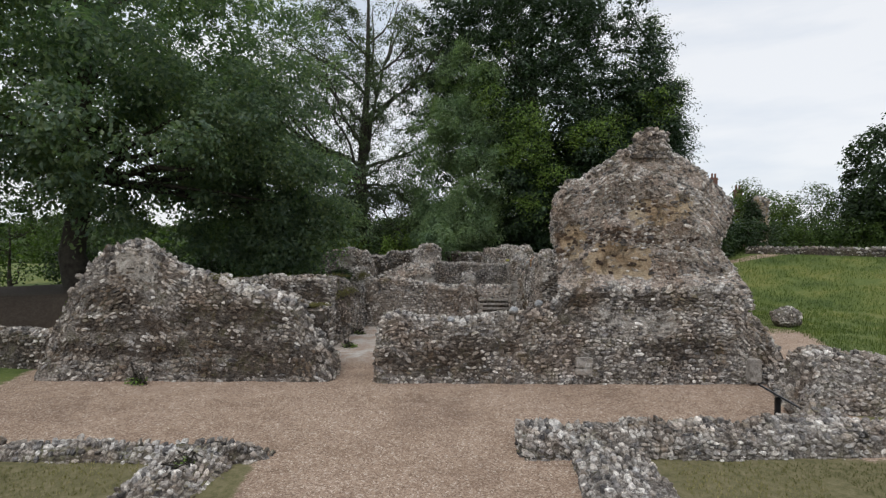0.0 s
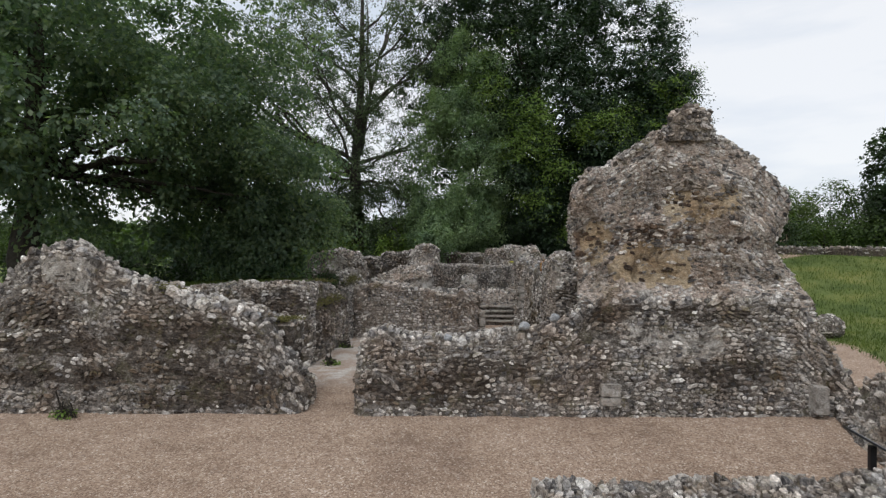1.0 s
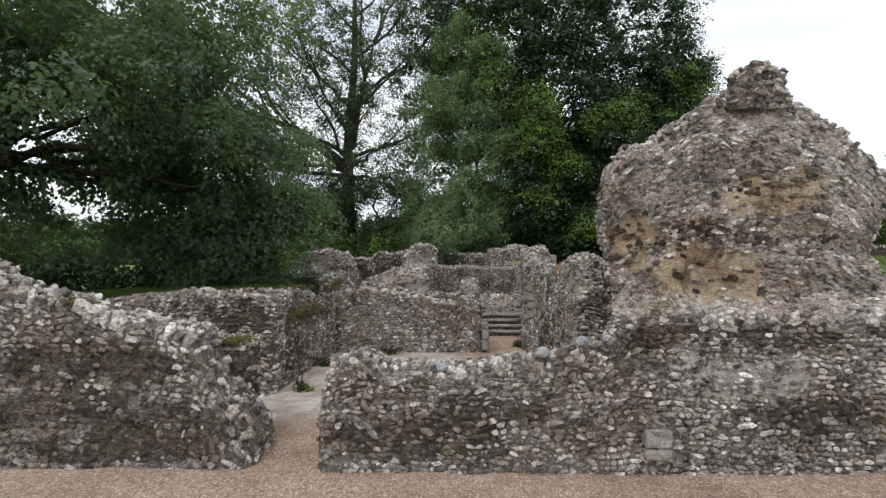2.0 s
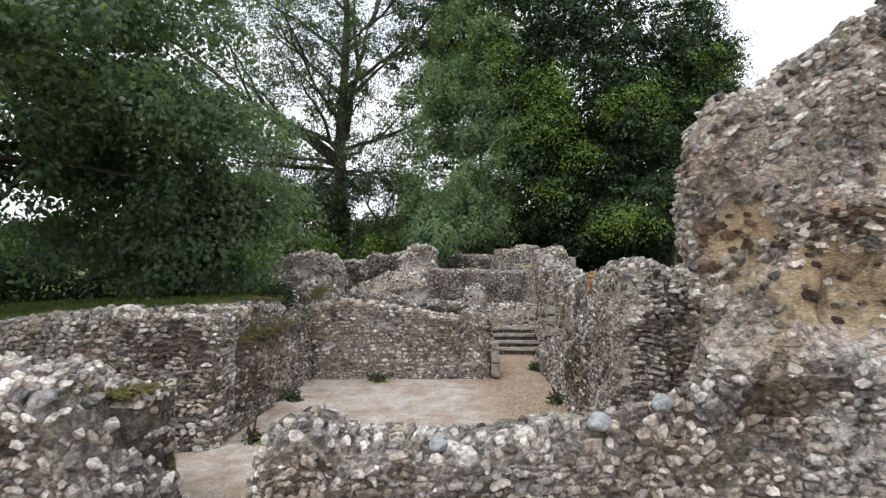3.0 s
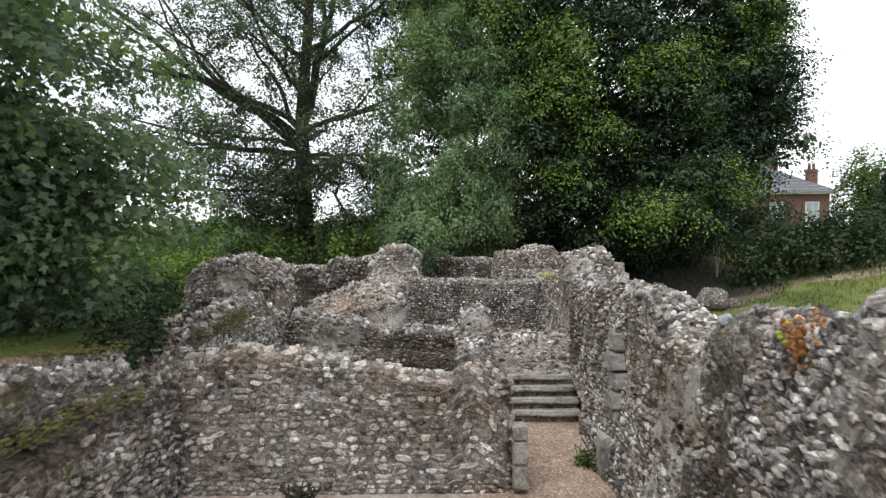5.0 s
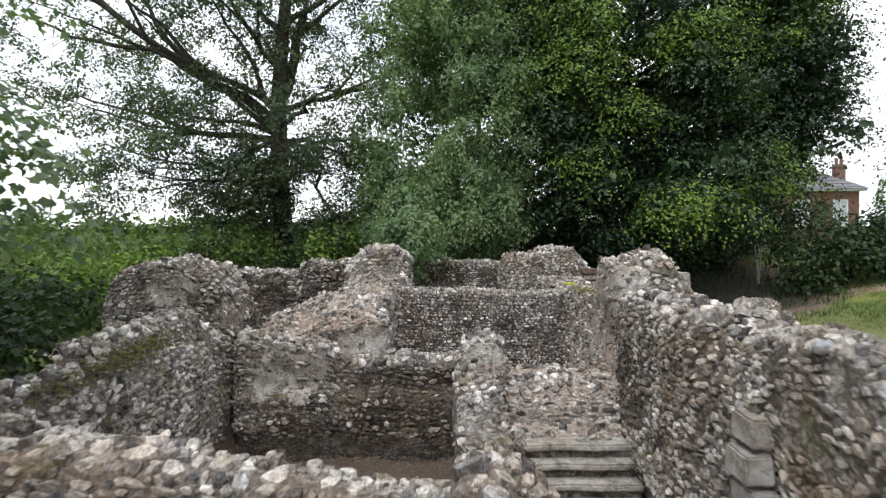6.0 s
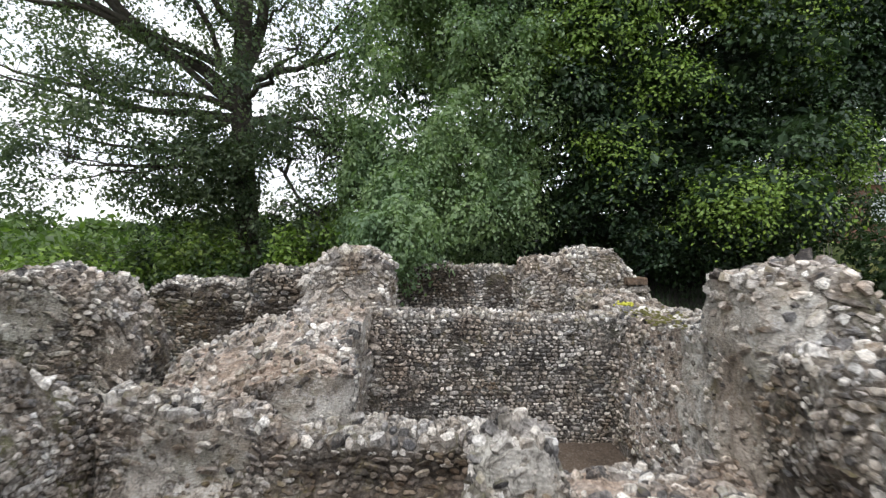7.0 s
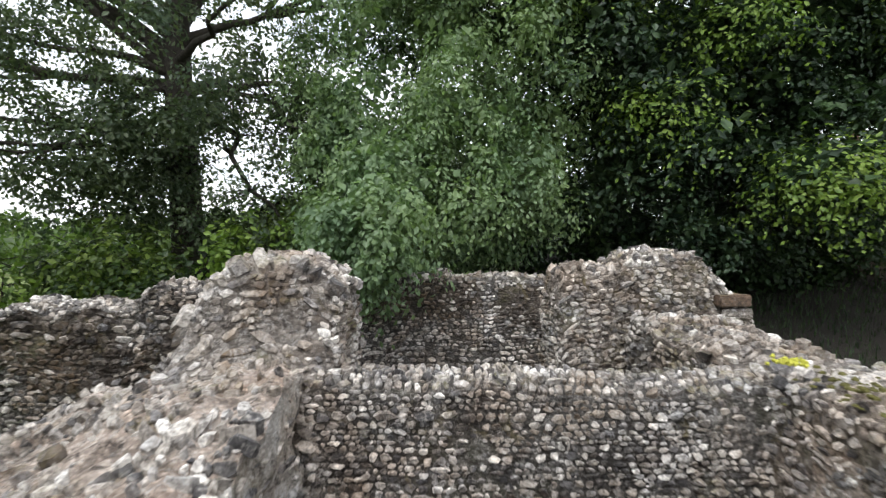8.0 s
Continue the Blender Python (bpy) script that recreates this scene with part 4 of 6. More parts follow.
masonry("wall_cell_outer", "flint wall linking the cell to the shouldered pier", (3.3, 36.6), (3.55, 33.4), [(0, 2.2), (3.2, 2.15)], front=[(0, 0.1)], behind=[(0, 1.2)], seed=29, stone=(0.14, 0.08), singles=80, near=(3.4, 35, 2), base=0.2)
masonry("wall_fore_right", "low flint footing, knee-high, edging the gravel", (1.45, 9.95), (9.2, 10.2), [(0, 0.05), (0.5, 0.12), (3.0, 0.12), (7.8, 0.1)], front=[(-0.5, 0.15), (0.1, 0.05)], behind=[(0, 0.85)], seed=30, singles=300, near=(3.5, 9.9, 0.1), base=-0.8, drop=0.08, stone=(0.13, 0.08))
masonry("wall_fore_right_spur", "low rubble spur running out from the footing", (2.25, 7.4), (2.35, 9.9), [(0, -0.25), (1.2, -0.1), (2.5, 0.02)], front=[(-0.6, 1.3), (0, 1.15)], behind=[(0, 0.1)], seed=31, singles=120, near=(2.8, 8.9, 0), base=-1.0, drop=0.2, stone=(0.115, 0.075))
masonry("wall_fore_left", "low flint footing beside the lawn", (-8.6, 9.75), (-2.95, 9.75), [(0, -0.05), (2.5, -0.1), (5.2, -0.12), (5.65, -0.3)], front=[(-0.5, 0.1), (0, 0.0)], behind=[(0, 0.55)], seed=32, singles=200, near=(-4.5, 9.8, 0), base=-0.8, drop=0.12, rough=0.04, stone=(0.115, 0.075), mortar=[MORTAR_MOSSY])
masonry("wall_fore_left_spur", "low rubble spur beside the lawn", (-4.35, 7.2), (-4.25, 9.8), [(0, -0.36), (1.4, -0.25), (2.6, -0.15)], front=[(-0.5, 0.85), (0, 0.7)], behind=[(-0.5, 0.75), (0, 0.65)], seed=33, singles=120, near=(-4.2, 9, 0), base=-1.0, drop=0.2, rough=0.04, stone=(0.115, 0.075), mortar=[MORTAR_MOSSY])
masonry("wall_rubble_right", "mound of loose flint rubble walling by the grass", (7.7, 12.7), (11.5, 12.2), [(0, 0.0), (0.3, 0.6), (0.7, 0.98), (1.6, 1.02), (2.4, 0.8), (3.8, 0.7)], front=[(-0.6, 0.6), (0.2, 0.35), (0.7, 0.05), (1, -0.2)], behind=[(-0.5, 1.5), (1, 0.9)], seed=34, singles=200, near=(8.8, 12.5, 0.5), base=-0.8, rough=0.09, stone=(0.135, 0.085))
masonry("wall_rubble_slope", "spill of rubble at the end of the front wall", (7.6, 11.4), (8.6, 14.2), [(0, -0.1), (1.5, 0.1), (2.9, 0.35)], front=[(-0.5, 0.6), (0.2, 0.3)], behind=[(0, 0.6)], seed=35, singles=80, near=(8, 12.8, 0.2), base=-0.8, drop=0.25)
# mossy wall; its dark zones paint in the shade of the sycamore
masonry("wall_low_left", "low boundary wall of flint in the shade", (-16.5, 16.6), (-10.3, 15.6), [(0, 1.05), (3, 1.0), (6.3, 0.9)], front=[(0, 0.0)], behind=[(0, 0.7)], seed=36, singles=120, near=(-11.5, 15.7, 0.5), base=-0.8, mortar=[MORTAR_MOSSY, MORTAR_OCHRE, MORTAR_DARK], zones=[(1.5, 0.4, 2.0, 0.9, 2, 0.7), (4.8, 0.4, 2.0, 0.9, 2, 0.7)])
masonry("wall_bank", "low flint wall along the top of the grass bank", (21.5, 41.9), (41.5, 26.9), [(0, 2.9), (12, 2.85), (25, 2.95)], front=[(0, 0.0)], behind=[(0, 0.6)], seed=37, singles=60, near=(24.8, 39.4, 3), base=1.6, step=0.3, cover=0.45, mortar=[MORTAR_DARK], stone=(0.2, 0.1), category="boundary wall")
masonry("wall_ivy_stub", "tall stub of ruined wall hung with ivy", (24.2, 46.0), (25.4, 46.0), [(0, 6.6), (0.5, 6.9), (1.2, 6.5)], front=[(0, 0.1)], behind=[(0, 1.2)], seed=38, singles=30, near=(24.8, 46, 5), base=2.0, step=0.2, stone=(0.25, 0.15), mortar=[MORTAR_OCHRE])


masonry("wall_landing", "worn rubble landing at the head of the steps", (1.42, 27.30), (3.05, 27.30), [(0, 0.60), (0.8, 0.62), (1.6, 0.66)], front=[(0, 0.0)], behind=[(0, 0.85)],
        seed=41, singles=80, near=(2.2, 27.4, 0.6), base=-0.15, drop=0.03, rough=0.035, stone=(0.16, 0.10), cover=0.6, mortar=[MORTAR_PINK], sink=0.3)


# ---- steps ----
def steps():
    flight = tagged(new("stone_steps"), "flight of three worn stone steps between the walls", "steps")
    flight.location = (2.22, 26.45, -0.12)
    for i in range(4):
        deep = 0.36
        part("step", box_bm((1.50 - 0.02 * i, deep, 0.085), (0.02 * (i % 2), deep / 2 - 0.03 + 0.20 * i, 0.155 + 0.18 * i), 0.025, 0.03), STEP_STONE, flight)
        part("riser", box_bm((1.46, deep - 0.04, 0.16), (0, deep / 2 + 0.03 + 0.20 * i, 0.04 + 0.18 * i), 0.01, 0.01), MORTAR, flight)


steps()


# ---- trees ----
def tube(path, radii, sides=6):
    """A tapered tube along the points of path: verts, quads."""
    path, radii = np.asarray(path, float), np.asarray(radii, float)
    t = np.gradient(path, axis=0)
    t /= np.linalg.norm(t, axis=1, keepdims=True) + 1e-9
    ref = np.where(np.abs(t[:, 2:3]) > 0.9, [[1.0, 0, 0]], [[0, 0, 1.0]])
    u = np.cross(t, ref)
    u /= np.linalg.norm(u, axis=1, keepdims=True) + 1e-9
    w = np.cross(t, u)
    a = np.linspace(0, 2 * math.pi, sides, endpoint=False)
    v = path[:, None] + radii[:, None, None] * (u[:, None] * np.cos(a)[None, :, None] + w[:, None] * np.sin(a)[None, :, None])
    n = len(path)
    i = np.arange(n - 1)[:, None] * sides
    j = np.arange(sides)[None]
    k = (j + 1) % sides
    f = np.stack([i + j, i + k, i + sides + k, i + sides + j], -1).reshape(-1, 4)
    return v.reshape(-1, 3), f


LEAF_SIMPLE = (np.array([(0, 0, 0), (0.33, 0.5, 0.05), (0, 1, -0.06), (-0.33, 0.5, 0.05)]), np.array([(0, 1, 2), (0, 2, 3)]))
LEAF_LOBED = (np.array([(0, 0, 0), (0.55, 0.42, 0.05), (0.22, 0.56, 0.0), (0, 1.0, -0.10), (-0.22, 0.56, 0.0), (-0.55, 0.42, 0.05)]),
              np.array([(0, 1, 2), (0, 2, 3), (0, 3, 4), (0, 4, 5)]))


def leaves_mesh(name, centres, size, rng, mat, leaf=LEAF_SIMPLE, droop=0.3, flatness=0.55, facing=None):
    """Leaves at the centres; facing: the way the spray's outside looks at each."""
    n = len(centres)
    tv, tf = leaf
    nor = rng.normal(0, 1, (n, 3)) * (1 - flatness) + np.array([0, 0, 1.0]) * flatness
    if facing is not None:
        nor = facing * 0.75 + nor * 0.65
    nor /= np.linalg.norm(nor, axis=1, keepdims=True) + 1e-9
    d = rng.normal(0, 1, (n, 3)) + np.array([0, 0, -droop * 2])
    d -= nor * (d * nor).sum(1, keepdims=True)
    d /= np.linalg.norm(d, axis=1, keepdims=True) + 1e-9
    e = np.cross(d, nor)
    s = (size * rng.uniform(0.7, 1.25, n))[:, None, None]
    R = np.stack([e, d, nor], 2)
    v = np.einsum("nij,vj->nvi", R, tv) * s + centres[:, None]
    f = tf[None] + (np.arange(n) * len(tv))[:, None, None]
    return mesh_from(name, v.reshape(-1, 3), f.reshape(-1, 3), mat)



def tree(name, label, at, height, girth, blobs, leaf_mat, leaf_size, per_clump, clump=1.0, leaf=LEAF_SIMPLE, limbs=14, seed=1, droop=0.4, hang=0.3, gaps=-0.4,
         flatness=0.55, fork=0.25, avoid=None, lean=(0.0, 0.0), category="tree", layer=0.33, accent=None, inner=0, reach=1.0, young=(), plain_from=None, boughs=(), thin_behind=None):
    """A tree: tapered trunk, limbs that reach into the crown, a bough to each spray of leaves.
    blobs: parts of the crown (x, y, z, three half sizes, number of sprays); gaps: where the crown is open; accent: a lighter leaf and its share;
    boughs: main limbs (height, azimuth and rise in degrees, length, radius); thin_behind: past this y the crown is sparse, shaded by its neighbours."""
    rng = np.random.RandomState(seed)
    x, y = at[:2]
    z = at[2] if len(at) > 2 else float(terrain(x, y)) - 0.1
    root = np.array([x, y, z])
    thing = tagged(new(name), label, category)
    thing.location = root
    spray = []
    for bx, by, bz, rx, ry, rz, n in blobs:
        v = rng.normal(0, 1, (n, 3))
        v /= np.linalg.norm(v, axis=1, keepdims=True)
        r = np.where(rng.uniform(0, 1, n) < 0.72, rng.uniform(0.72, 1.0, n), rng.uniform(0.2, 0.75, n))
        c = np.array([bx, by, bz]) + v * r[:, None] * np.array([rx, ry, rz]) * (1 + 0.16 * vnoise(v * 2.4 + bx, seed))[:, None]
        spray.append(c)
    spray = np.vstack(spray)
    ok = vnoise(spray / 2.6, seed + 7) > (gaps(spray) if callable(gaps) else gaps)
    ok &= spray[:, 2] > terrain(spray[:, 0], spray[:, 1]) + min(0.5, 0.12 * height)
    if thin_behind is not None:
        ok &= (spray[:, 1] < thin_behind) | (rng.uniform(0, 1, len(spray)) < 0.4)
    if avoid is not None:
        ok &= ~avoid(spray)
    spray = spray[ok]
    bright_from = len(spray)
    for bx, by, bz, rx, ry, rz, n in young:
        spray = np.vstack([spray, np.array([bx, by, bz]) + rng.normal(0, 0.62, (int(n * 1.6), 3)) * np.array([rx, ry, rz])])
    # trunk
    hs = np.linspace(0, 1, 12)
    sway = vnoise3(np.stack([hs * 3, hs * 0 + seed, hs * 0], 1), seed) * girth * 0.8
    sway[0] = 0
    stem = root + np.stack([hs * lean[0], hs * lean[1], hs * height], 1) + sway * np.array([1, 1, 0])
    rad = girth * (1 - 0.88 * hs) * (1 + 0.35 * np.exp(-hs * 30))
    v, f = tube(stem, rad, 12)
    child("trunk", mesh_from("trunk", v - root, f, BARK, flat=False), thing)
    # limbs
    ends = spray[rng.choice(len(spray), min(limbs, len(spray)), replace=False)]
    skeleton = []
    for e in ends:
        t0 = float(np.clip((e[2] - z) / height * 0.82 + rng.uniform(-0.16, 0.0), fork, 0.95))
        p0 = np.array([np.interp(t0, hs, stem[:, k]) for k in range(3)])
        k = np.linspace(0, 1, 9)[:, None]
        ctrl = p0 + (e - p0) * 0.5 + np.array([0, 0, 0.05 * np.linalg.norm(e - p0)])
        path = p0 * (1 - k) ** 2 + ctrl * 2 * k * (1 - k) + e * k * k
        path[1:-1] += rng.normal(0, 0.12, (7, 3))
        r = girth * 0.34 * (1 - 0.75 * t0) * (1 - 0.85 * k[:, 0]) + 0.012
        v, f = tube(path, r, 6)
        child("limb", mesh_from("limb", v - root, f, BARK, flat=False), thing)
        skeleton.append(np.hstack([path, r[:, None]]))
    for hz, az, rise, length, thick in boughs:
        t0 = hz / height
        p0 = np.array([np.interp(t0, hs, stem[:, k]) for k in range(3)])
        for fork_k in range(4):
            k = np.linspace(0, 1, 12)[:, None]
            share = 1.0 if fork_k == 0 else rng.uniform(0.35, 0.6)
            turn, lift = radians(az + (0 if fork_k == 0 else rng.uniform(-55, 55))), radians(rise + (0 if fork_k == 0 else rng.uniform(-25, 30)))
            start = p0 if fork_k == 0 else main[rng.randint(3, 9)]
            way = np.array([math.cos(turn) * math.cos(lift), math.sin(turn) * math.cos(lift), math.sin(lift)])
            path = start + way * length * share * k + np.array([0, 0, 0.10 * length * share]) * (k * k - 0.6 * k)
            path[1:] += np.cumsum(rng.normal(0, 0.012 * length, (11, 3)), 0) * share
            r = thick * (1 if fork_k == 0 else 0.5) * (1 - 0.86 * k[:, 0]) + 0.012
            v, f = tube(path, r, 8)
            child("limb", mesh_from("limb", v - root, f, BARK, flat=False), thing)
            skeleton.append(np.hstack([path, r[:, None]]))
            if fork_k == 0:
                main = path
    nodes = np.vstack(skeleton + [np.hstack([stem[4:], rad[4:, None]])])
    if boughs:
        near = nodes[np.argmin(((nodes[None, :, :3] - spray[:, None]) ** 2).sum(2), 1), :3]
        gap = np.linalg.norm(spray - near, axis=1, keepdims=True)
        spray = near + (spray - near) * np.minimum(1, (0.6 + 0.5 * gap) / (gap + 1e-6))
    V, F, c = [], [], 0
    for e in spray:
        dist = np.linalg.norm(nodes[:, :3] - e, axis=1) + np.clip(nodes[:, 2] - e[2], 0, 9) * 0.4
        q = nodes[np.argmin(dist)]
        if dist.min() < 0.3 or (inner and dist.min() > 1.8):
            continue
        k = np.linspace(0, 1, 5)[:, None]
        ctrl = q[:3] + (e - q[:3]) * 0.5 + np.array([0, 0, 0.15 * dist.min()]) + rng.normal(0, 0.1, 3)
        path = q[:3] * (1 - k) ** 2 + ctrl * 2 * k * (1 - k) + e * k * k
        v, f = tube(path, np.linspace(min(q[3] * 0.5, 0.008 + 0.006 * dist.min()), 0.004, 5), 3)
        V.append(v)
        F.append(f + c)
        c += len(v)
    if V:
        child("bough", mesh_from("bough", np.vstack(V) - root, np.vstack(F), BARK, flat=False), thing, kind="stuff")
    # leaves: each spray is a drooping dome, leafy on the outside
    m = len(spray)
    ti = np.repeat(np.arange(m), per_clump)
    size = clump * rng.uniform(0.6, 1.3, m)
    out = spray - (spray.mean(0) if m else root)
    out /= np.linalg.norm(out, axis=1, keepdims=True) + 1e-6
    way = rng.normal(0, 0.62, (m * per_clump, 3)) + out[ti] * 0.30 + np.array([0, 0, 0.42])
    way /= np.linalg.norm(way, axis=1, keepdims=True) + 1e-6
    off = way * (0.35 + 0.65 * rng.uniform(0, 1, (m * per_clump, 1)) ** 0.6) * np.array([reach, reach, layer * 1.5])
    off += vnoise3(spray[ti] * 3.1 + way * 1.6, seed + 71) * 0.32
    tilt = rng.normal(0, 0.30, (m, 2))
    off[:, 2] += off[:, 0] * tilt[ti, 0] + off[:, 1] * tilt[ti, 1] - 0.28 * (off[:, 0] ** 2 + off[:, 1] ** 2)
    off *= size[ti][:, None]
    off[:, 2] -= np.abs(rng.normal(0, hang, len(off)))
    pts = spray[ti] + off - root
    if accent:
        bright = ((vnoise(spray / 2.3, seed + 21) > accent[1]) | (np.arange(m) >= bright_from))[ti]
        child("young_foliage", leaves_mesh("young_foliage", pts[bright], leaf_size * 0.8, rng, accent[0], leaf, droop, flatness, way[bright]), thing, kind="stuff")
        pts, way = pts[~bright], way[~bright]
    if inner:
        pick = np.repeat(np.arange(m), inner)
        deep = spray[pick] + rng.normal(0, 0.26, (len(pick), 3)) * size[pick][:, None] * np.array([reach, reach, layer * 1.3]) - out[pick] * 0.25 - root
        child("inner_foliage", leaves_mesh("inner_foliage", deep, leaf_size * (1.9 if leaf is LEAF_LOBED else 2.3), rng, leaf_mat, LEAF_SIMPLE, droop, flatness), thing, kind="stuff")
    if plain_from is not None:
        plain = (pts[:, 0] + x < plain_from) & (rng.uniform(0, 1, len(pts)) < 0.75)
        beyond = pts[:, 0] + x < plain_from
        child("outer_foliage", leaves_mesh("outer_foliage", pts[plain], leaf_size * 1.6, rng, leaf_mat, LEAF_SIMPLE, droop, flatness, way[plain]), thing, kind="stuff")
        pts, way = pts[~beyond], way[~beyond]
    child("crown", leaves_mesh("crown", pts, leaf_size, rng, leaf_mat, leaf, droop, flatness, way), thing, kind="stuff")
    return thing


def bush(label, x, y, rx, ry, h, n, mat, leaf_size=0.12, per=60, seed=1, name="bush", clump=0.55, base=None, category="shrub"):
    zt = float(terrain(x, y)) if base is None else base
    return tree(name, label, (x, y, zt), h * 0.7, 0.004 + 0.022 * h, [(x, y, zt + h * 0.5, rx, ry, h * 0.5, n)], mat, leaf_size, per, clump, LEAF_SIMPLE, 7, seed, 0.3, 0.12, -0.75, 0.45, 0.05,
                category=category, layer=0.6)


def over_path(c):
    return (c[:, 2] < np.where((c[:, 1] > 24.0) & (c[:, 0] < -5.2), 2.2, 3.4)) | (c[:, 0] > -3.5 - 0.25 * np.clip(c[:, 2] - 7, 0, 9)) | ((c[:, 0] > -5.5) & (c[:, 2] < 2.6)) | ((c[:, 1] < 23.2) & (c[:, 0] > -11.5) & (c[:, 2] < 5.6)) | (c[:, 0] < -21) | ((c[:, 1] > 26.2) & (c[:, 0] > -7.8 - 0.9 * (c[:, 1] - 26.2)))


tree("sycamore_tree", "broad sycamore with dark hanging foliage on the bank", (-14.6, 23.0), 15, 0.50,
     [(-13.5, 23.5, 10.5, 8.5, 9.5, 6.0, 620), (-9.5, 23.5, 6.4, 5.6, 7.5, 3.6, 270), (-7.5, 25.5, 4.8, 3.7, 4.5, 2.3, 140), (-17.5, 20.5, 8.5, 6.0, 5.5, 5.0, 190), (-6.6, 23.4, 5.2, 2.6, 2.4, 2.3, 180), (-7.6, 23.2, 8.6, 2.4, 2.6, 2.6, 60), (-7.4, 25.6, 3.2, 2.4, 1.8, 1.3, 110)],
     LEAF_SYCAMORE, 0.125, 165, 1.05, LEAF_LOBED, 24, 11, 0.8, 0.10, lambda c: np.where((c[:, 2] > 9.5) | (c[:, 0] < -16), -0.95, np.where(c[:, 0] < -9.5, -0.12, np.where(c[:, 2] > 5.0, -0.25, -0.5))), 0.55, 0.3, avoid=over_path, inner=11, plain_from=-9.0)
tree("open_crowned_tree", "tall open-crowned tree with its long limbs showing", (-6.45, 45.4), 24, 0.50,
     [(-7.5, 44.4, 14.5, 8.5, 6.0, 9.5, 560), (-7.2, 44.4, 16.5, 5.5, 5.0, 5.5, 420), (-9.5, 43.4, 8.0, 8.0, 4.5, 3.2, 230), (-4.4, 44.2, 5.2, 3.4, 2.4, 2.6, 200), (-8.3, 44.2, 5.2, 2.6, 1.6, 1.9, 110), (-13.0, 42.4, 10.5, 5.0, 4.0, 3.5, 170), (-6.6, 44.0, 5.4, 2.4, 1.6, 2.4, 60), (-10.5, 41.9, 6.2, 4.5, 1.8, 2.2, 60), (-12.5, 42.2, 5.4, 4.5, 2.0, 1.5, 70)],
     LEAF_ASH, 0.145, 66, 0.72, LEAF_SIMPLE, 10, 12, 0.5, 0.10, -0.40, 0.5, 0.3,
     boughs=((7.6, 186, 36, 14, 0.25), (7.0, 172, 12, 10, 0.16), (8.4, 205, 24, 10, 0.15), (8.2, 5, 20, 6, 0.14), (6.9, -20, -8, 4.5, 0.09), (8.6, 70, 66, 13, 0.26), (11.5, 160, 46, 8, 0.14),
             (12.0, 20, 45, 8, 0.14), (14.0, 190, 40, 7, 0.11), (10.0, 250, 30, 7, 0.12), (15.0, 0, 40, 6, 0.10), (5.6, 190, 4, 7, 0.09), (5.0, 215, -2, 5, 0.07), (17.0, 200, 45, 5, 0.09), (18.0, 30, 50, 5, 0.08)))
tree("birch_tree", "weeping grey-green birch leaning over the back wall", (3.0, 47.0), 17, 0.18,
     [(0.7, 43.5, 8.0, 3.9, 3.0, 5.8, 360), (1.2, 44.5, 13.5, 3.2, 2.6, 5.0, 170), (0.2, 42.2, 4.4, 3.2, 2.0, 2.2, 120), (-0.6, 39.4, 3.3, 1.1, 0.7, 1.0, 34)],
     LEAF_BIRCH, 0.13, 170, 0.75, LEAF_SIMPLE, 14, 13, 0.9, 0.22, -0.6, 0.45, 0.15, lean=(-2.2, -2.5), inner=10, layer=0.6)
tree("beech_tree", "massive dark green beech with layered branches", (7.8, 52.5), 27, 0.62,
     [(8.0, 51.5, 14.5, 12.0, 10.0, 13.5, 1150), (5.0, 50.0, 21.5, 8.5, 6.0, 6.5, 420), (8.5, 46.5, 6.0, 7.0, 6.0, 4.0, 330), (13.2, 46.5, 10.5, 6.0, 5.0, 6.8, 300), (15.9, 46.4, 11.4, 2.7, 2.4, 5.0, 240), (4.5, 44.5, 9.0, 3.6, 3.0, 4.0, 90)],
     LEAF_BEECH, 0.165, 120, 1.3, LEAF_SIMPLE, 34, 14, 0.4, 0.05, lambda c: np.where(c[:, 2] > 15, -0.95, -0.42), 0.6, 0.08, accent=(LEAF_YOUNG, 0.74), inner=22, thin_behind=53.0,
     young=[(9.5, 41.3, 4.4, 1.4, 0.8, 0.4, 16), (5.9, 42.0, 11.6, 0.9, 0.8, 1.3, 20), (5.8, 42.0, 9.8, 1.0, 0.8, 0.9, 14), (4.3, 42.3, 9.2, 0.8, 0.7, 0.5, 8), (11.0, 42.5, 11.6, 1.2, 0.8, 0.9, 14), (9.6, 42.6, 10.9, 0.8, 0.8, 0.6, 8),
            (13.3, 43.0, 6.0, 1.2, 0.9, 0.9, 12), (7.4, 42.0, 8.2, 0.9, 0.8, 0.4, 7), (5.8, 42.0, 6.0, 0.8, 0.7, 0.4, 5), (12.6, 43.5, 9.4, 1.0, 0.8, 0.6, 8), (15.6, 44.0, 13.5, 1.2, 1.0, 1.6, 14), (3.0, 43.0, 14.0, 1.0, 0.8, 1.2, 10)])
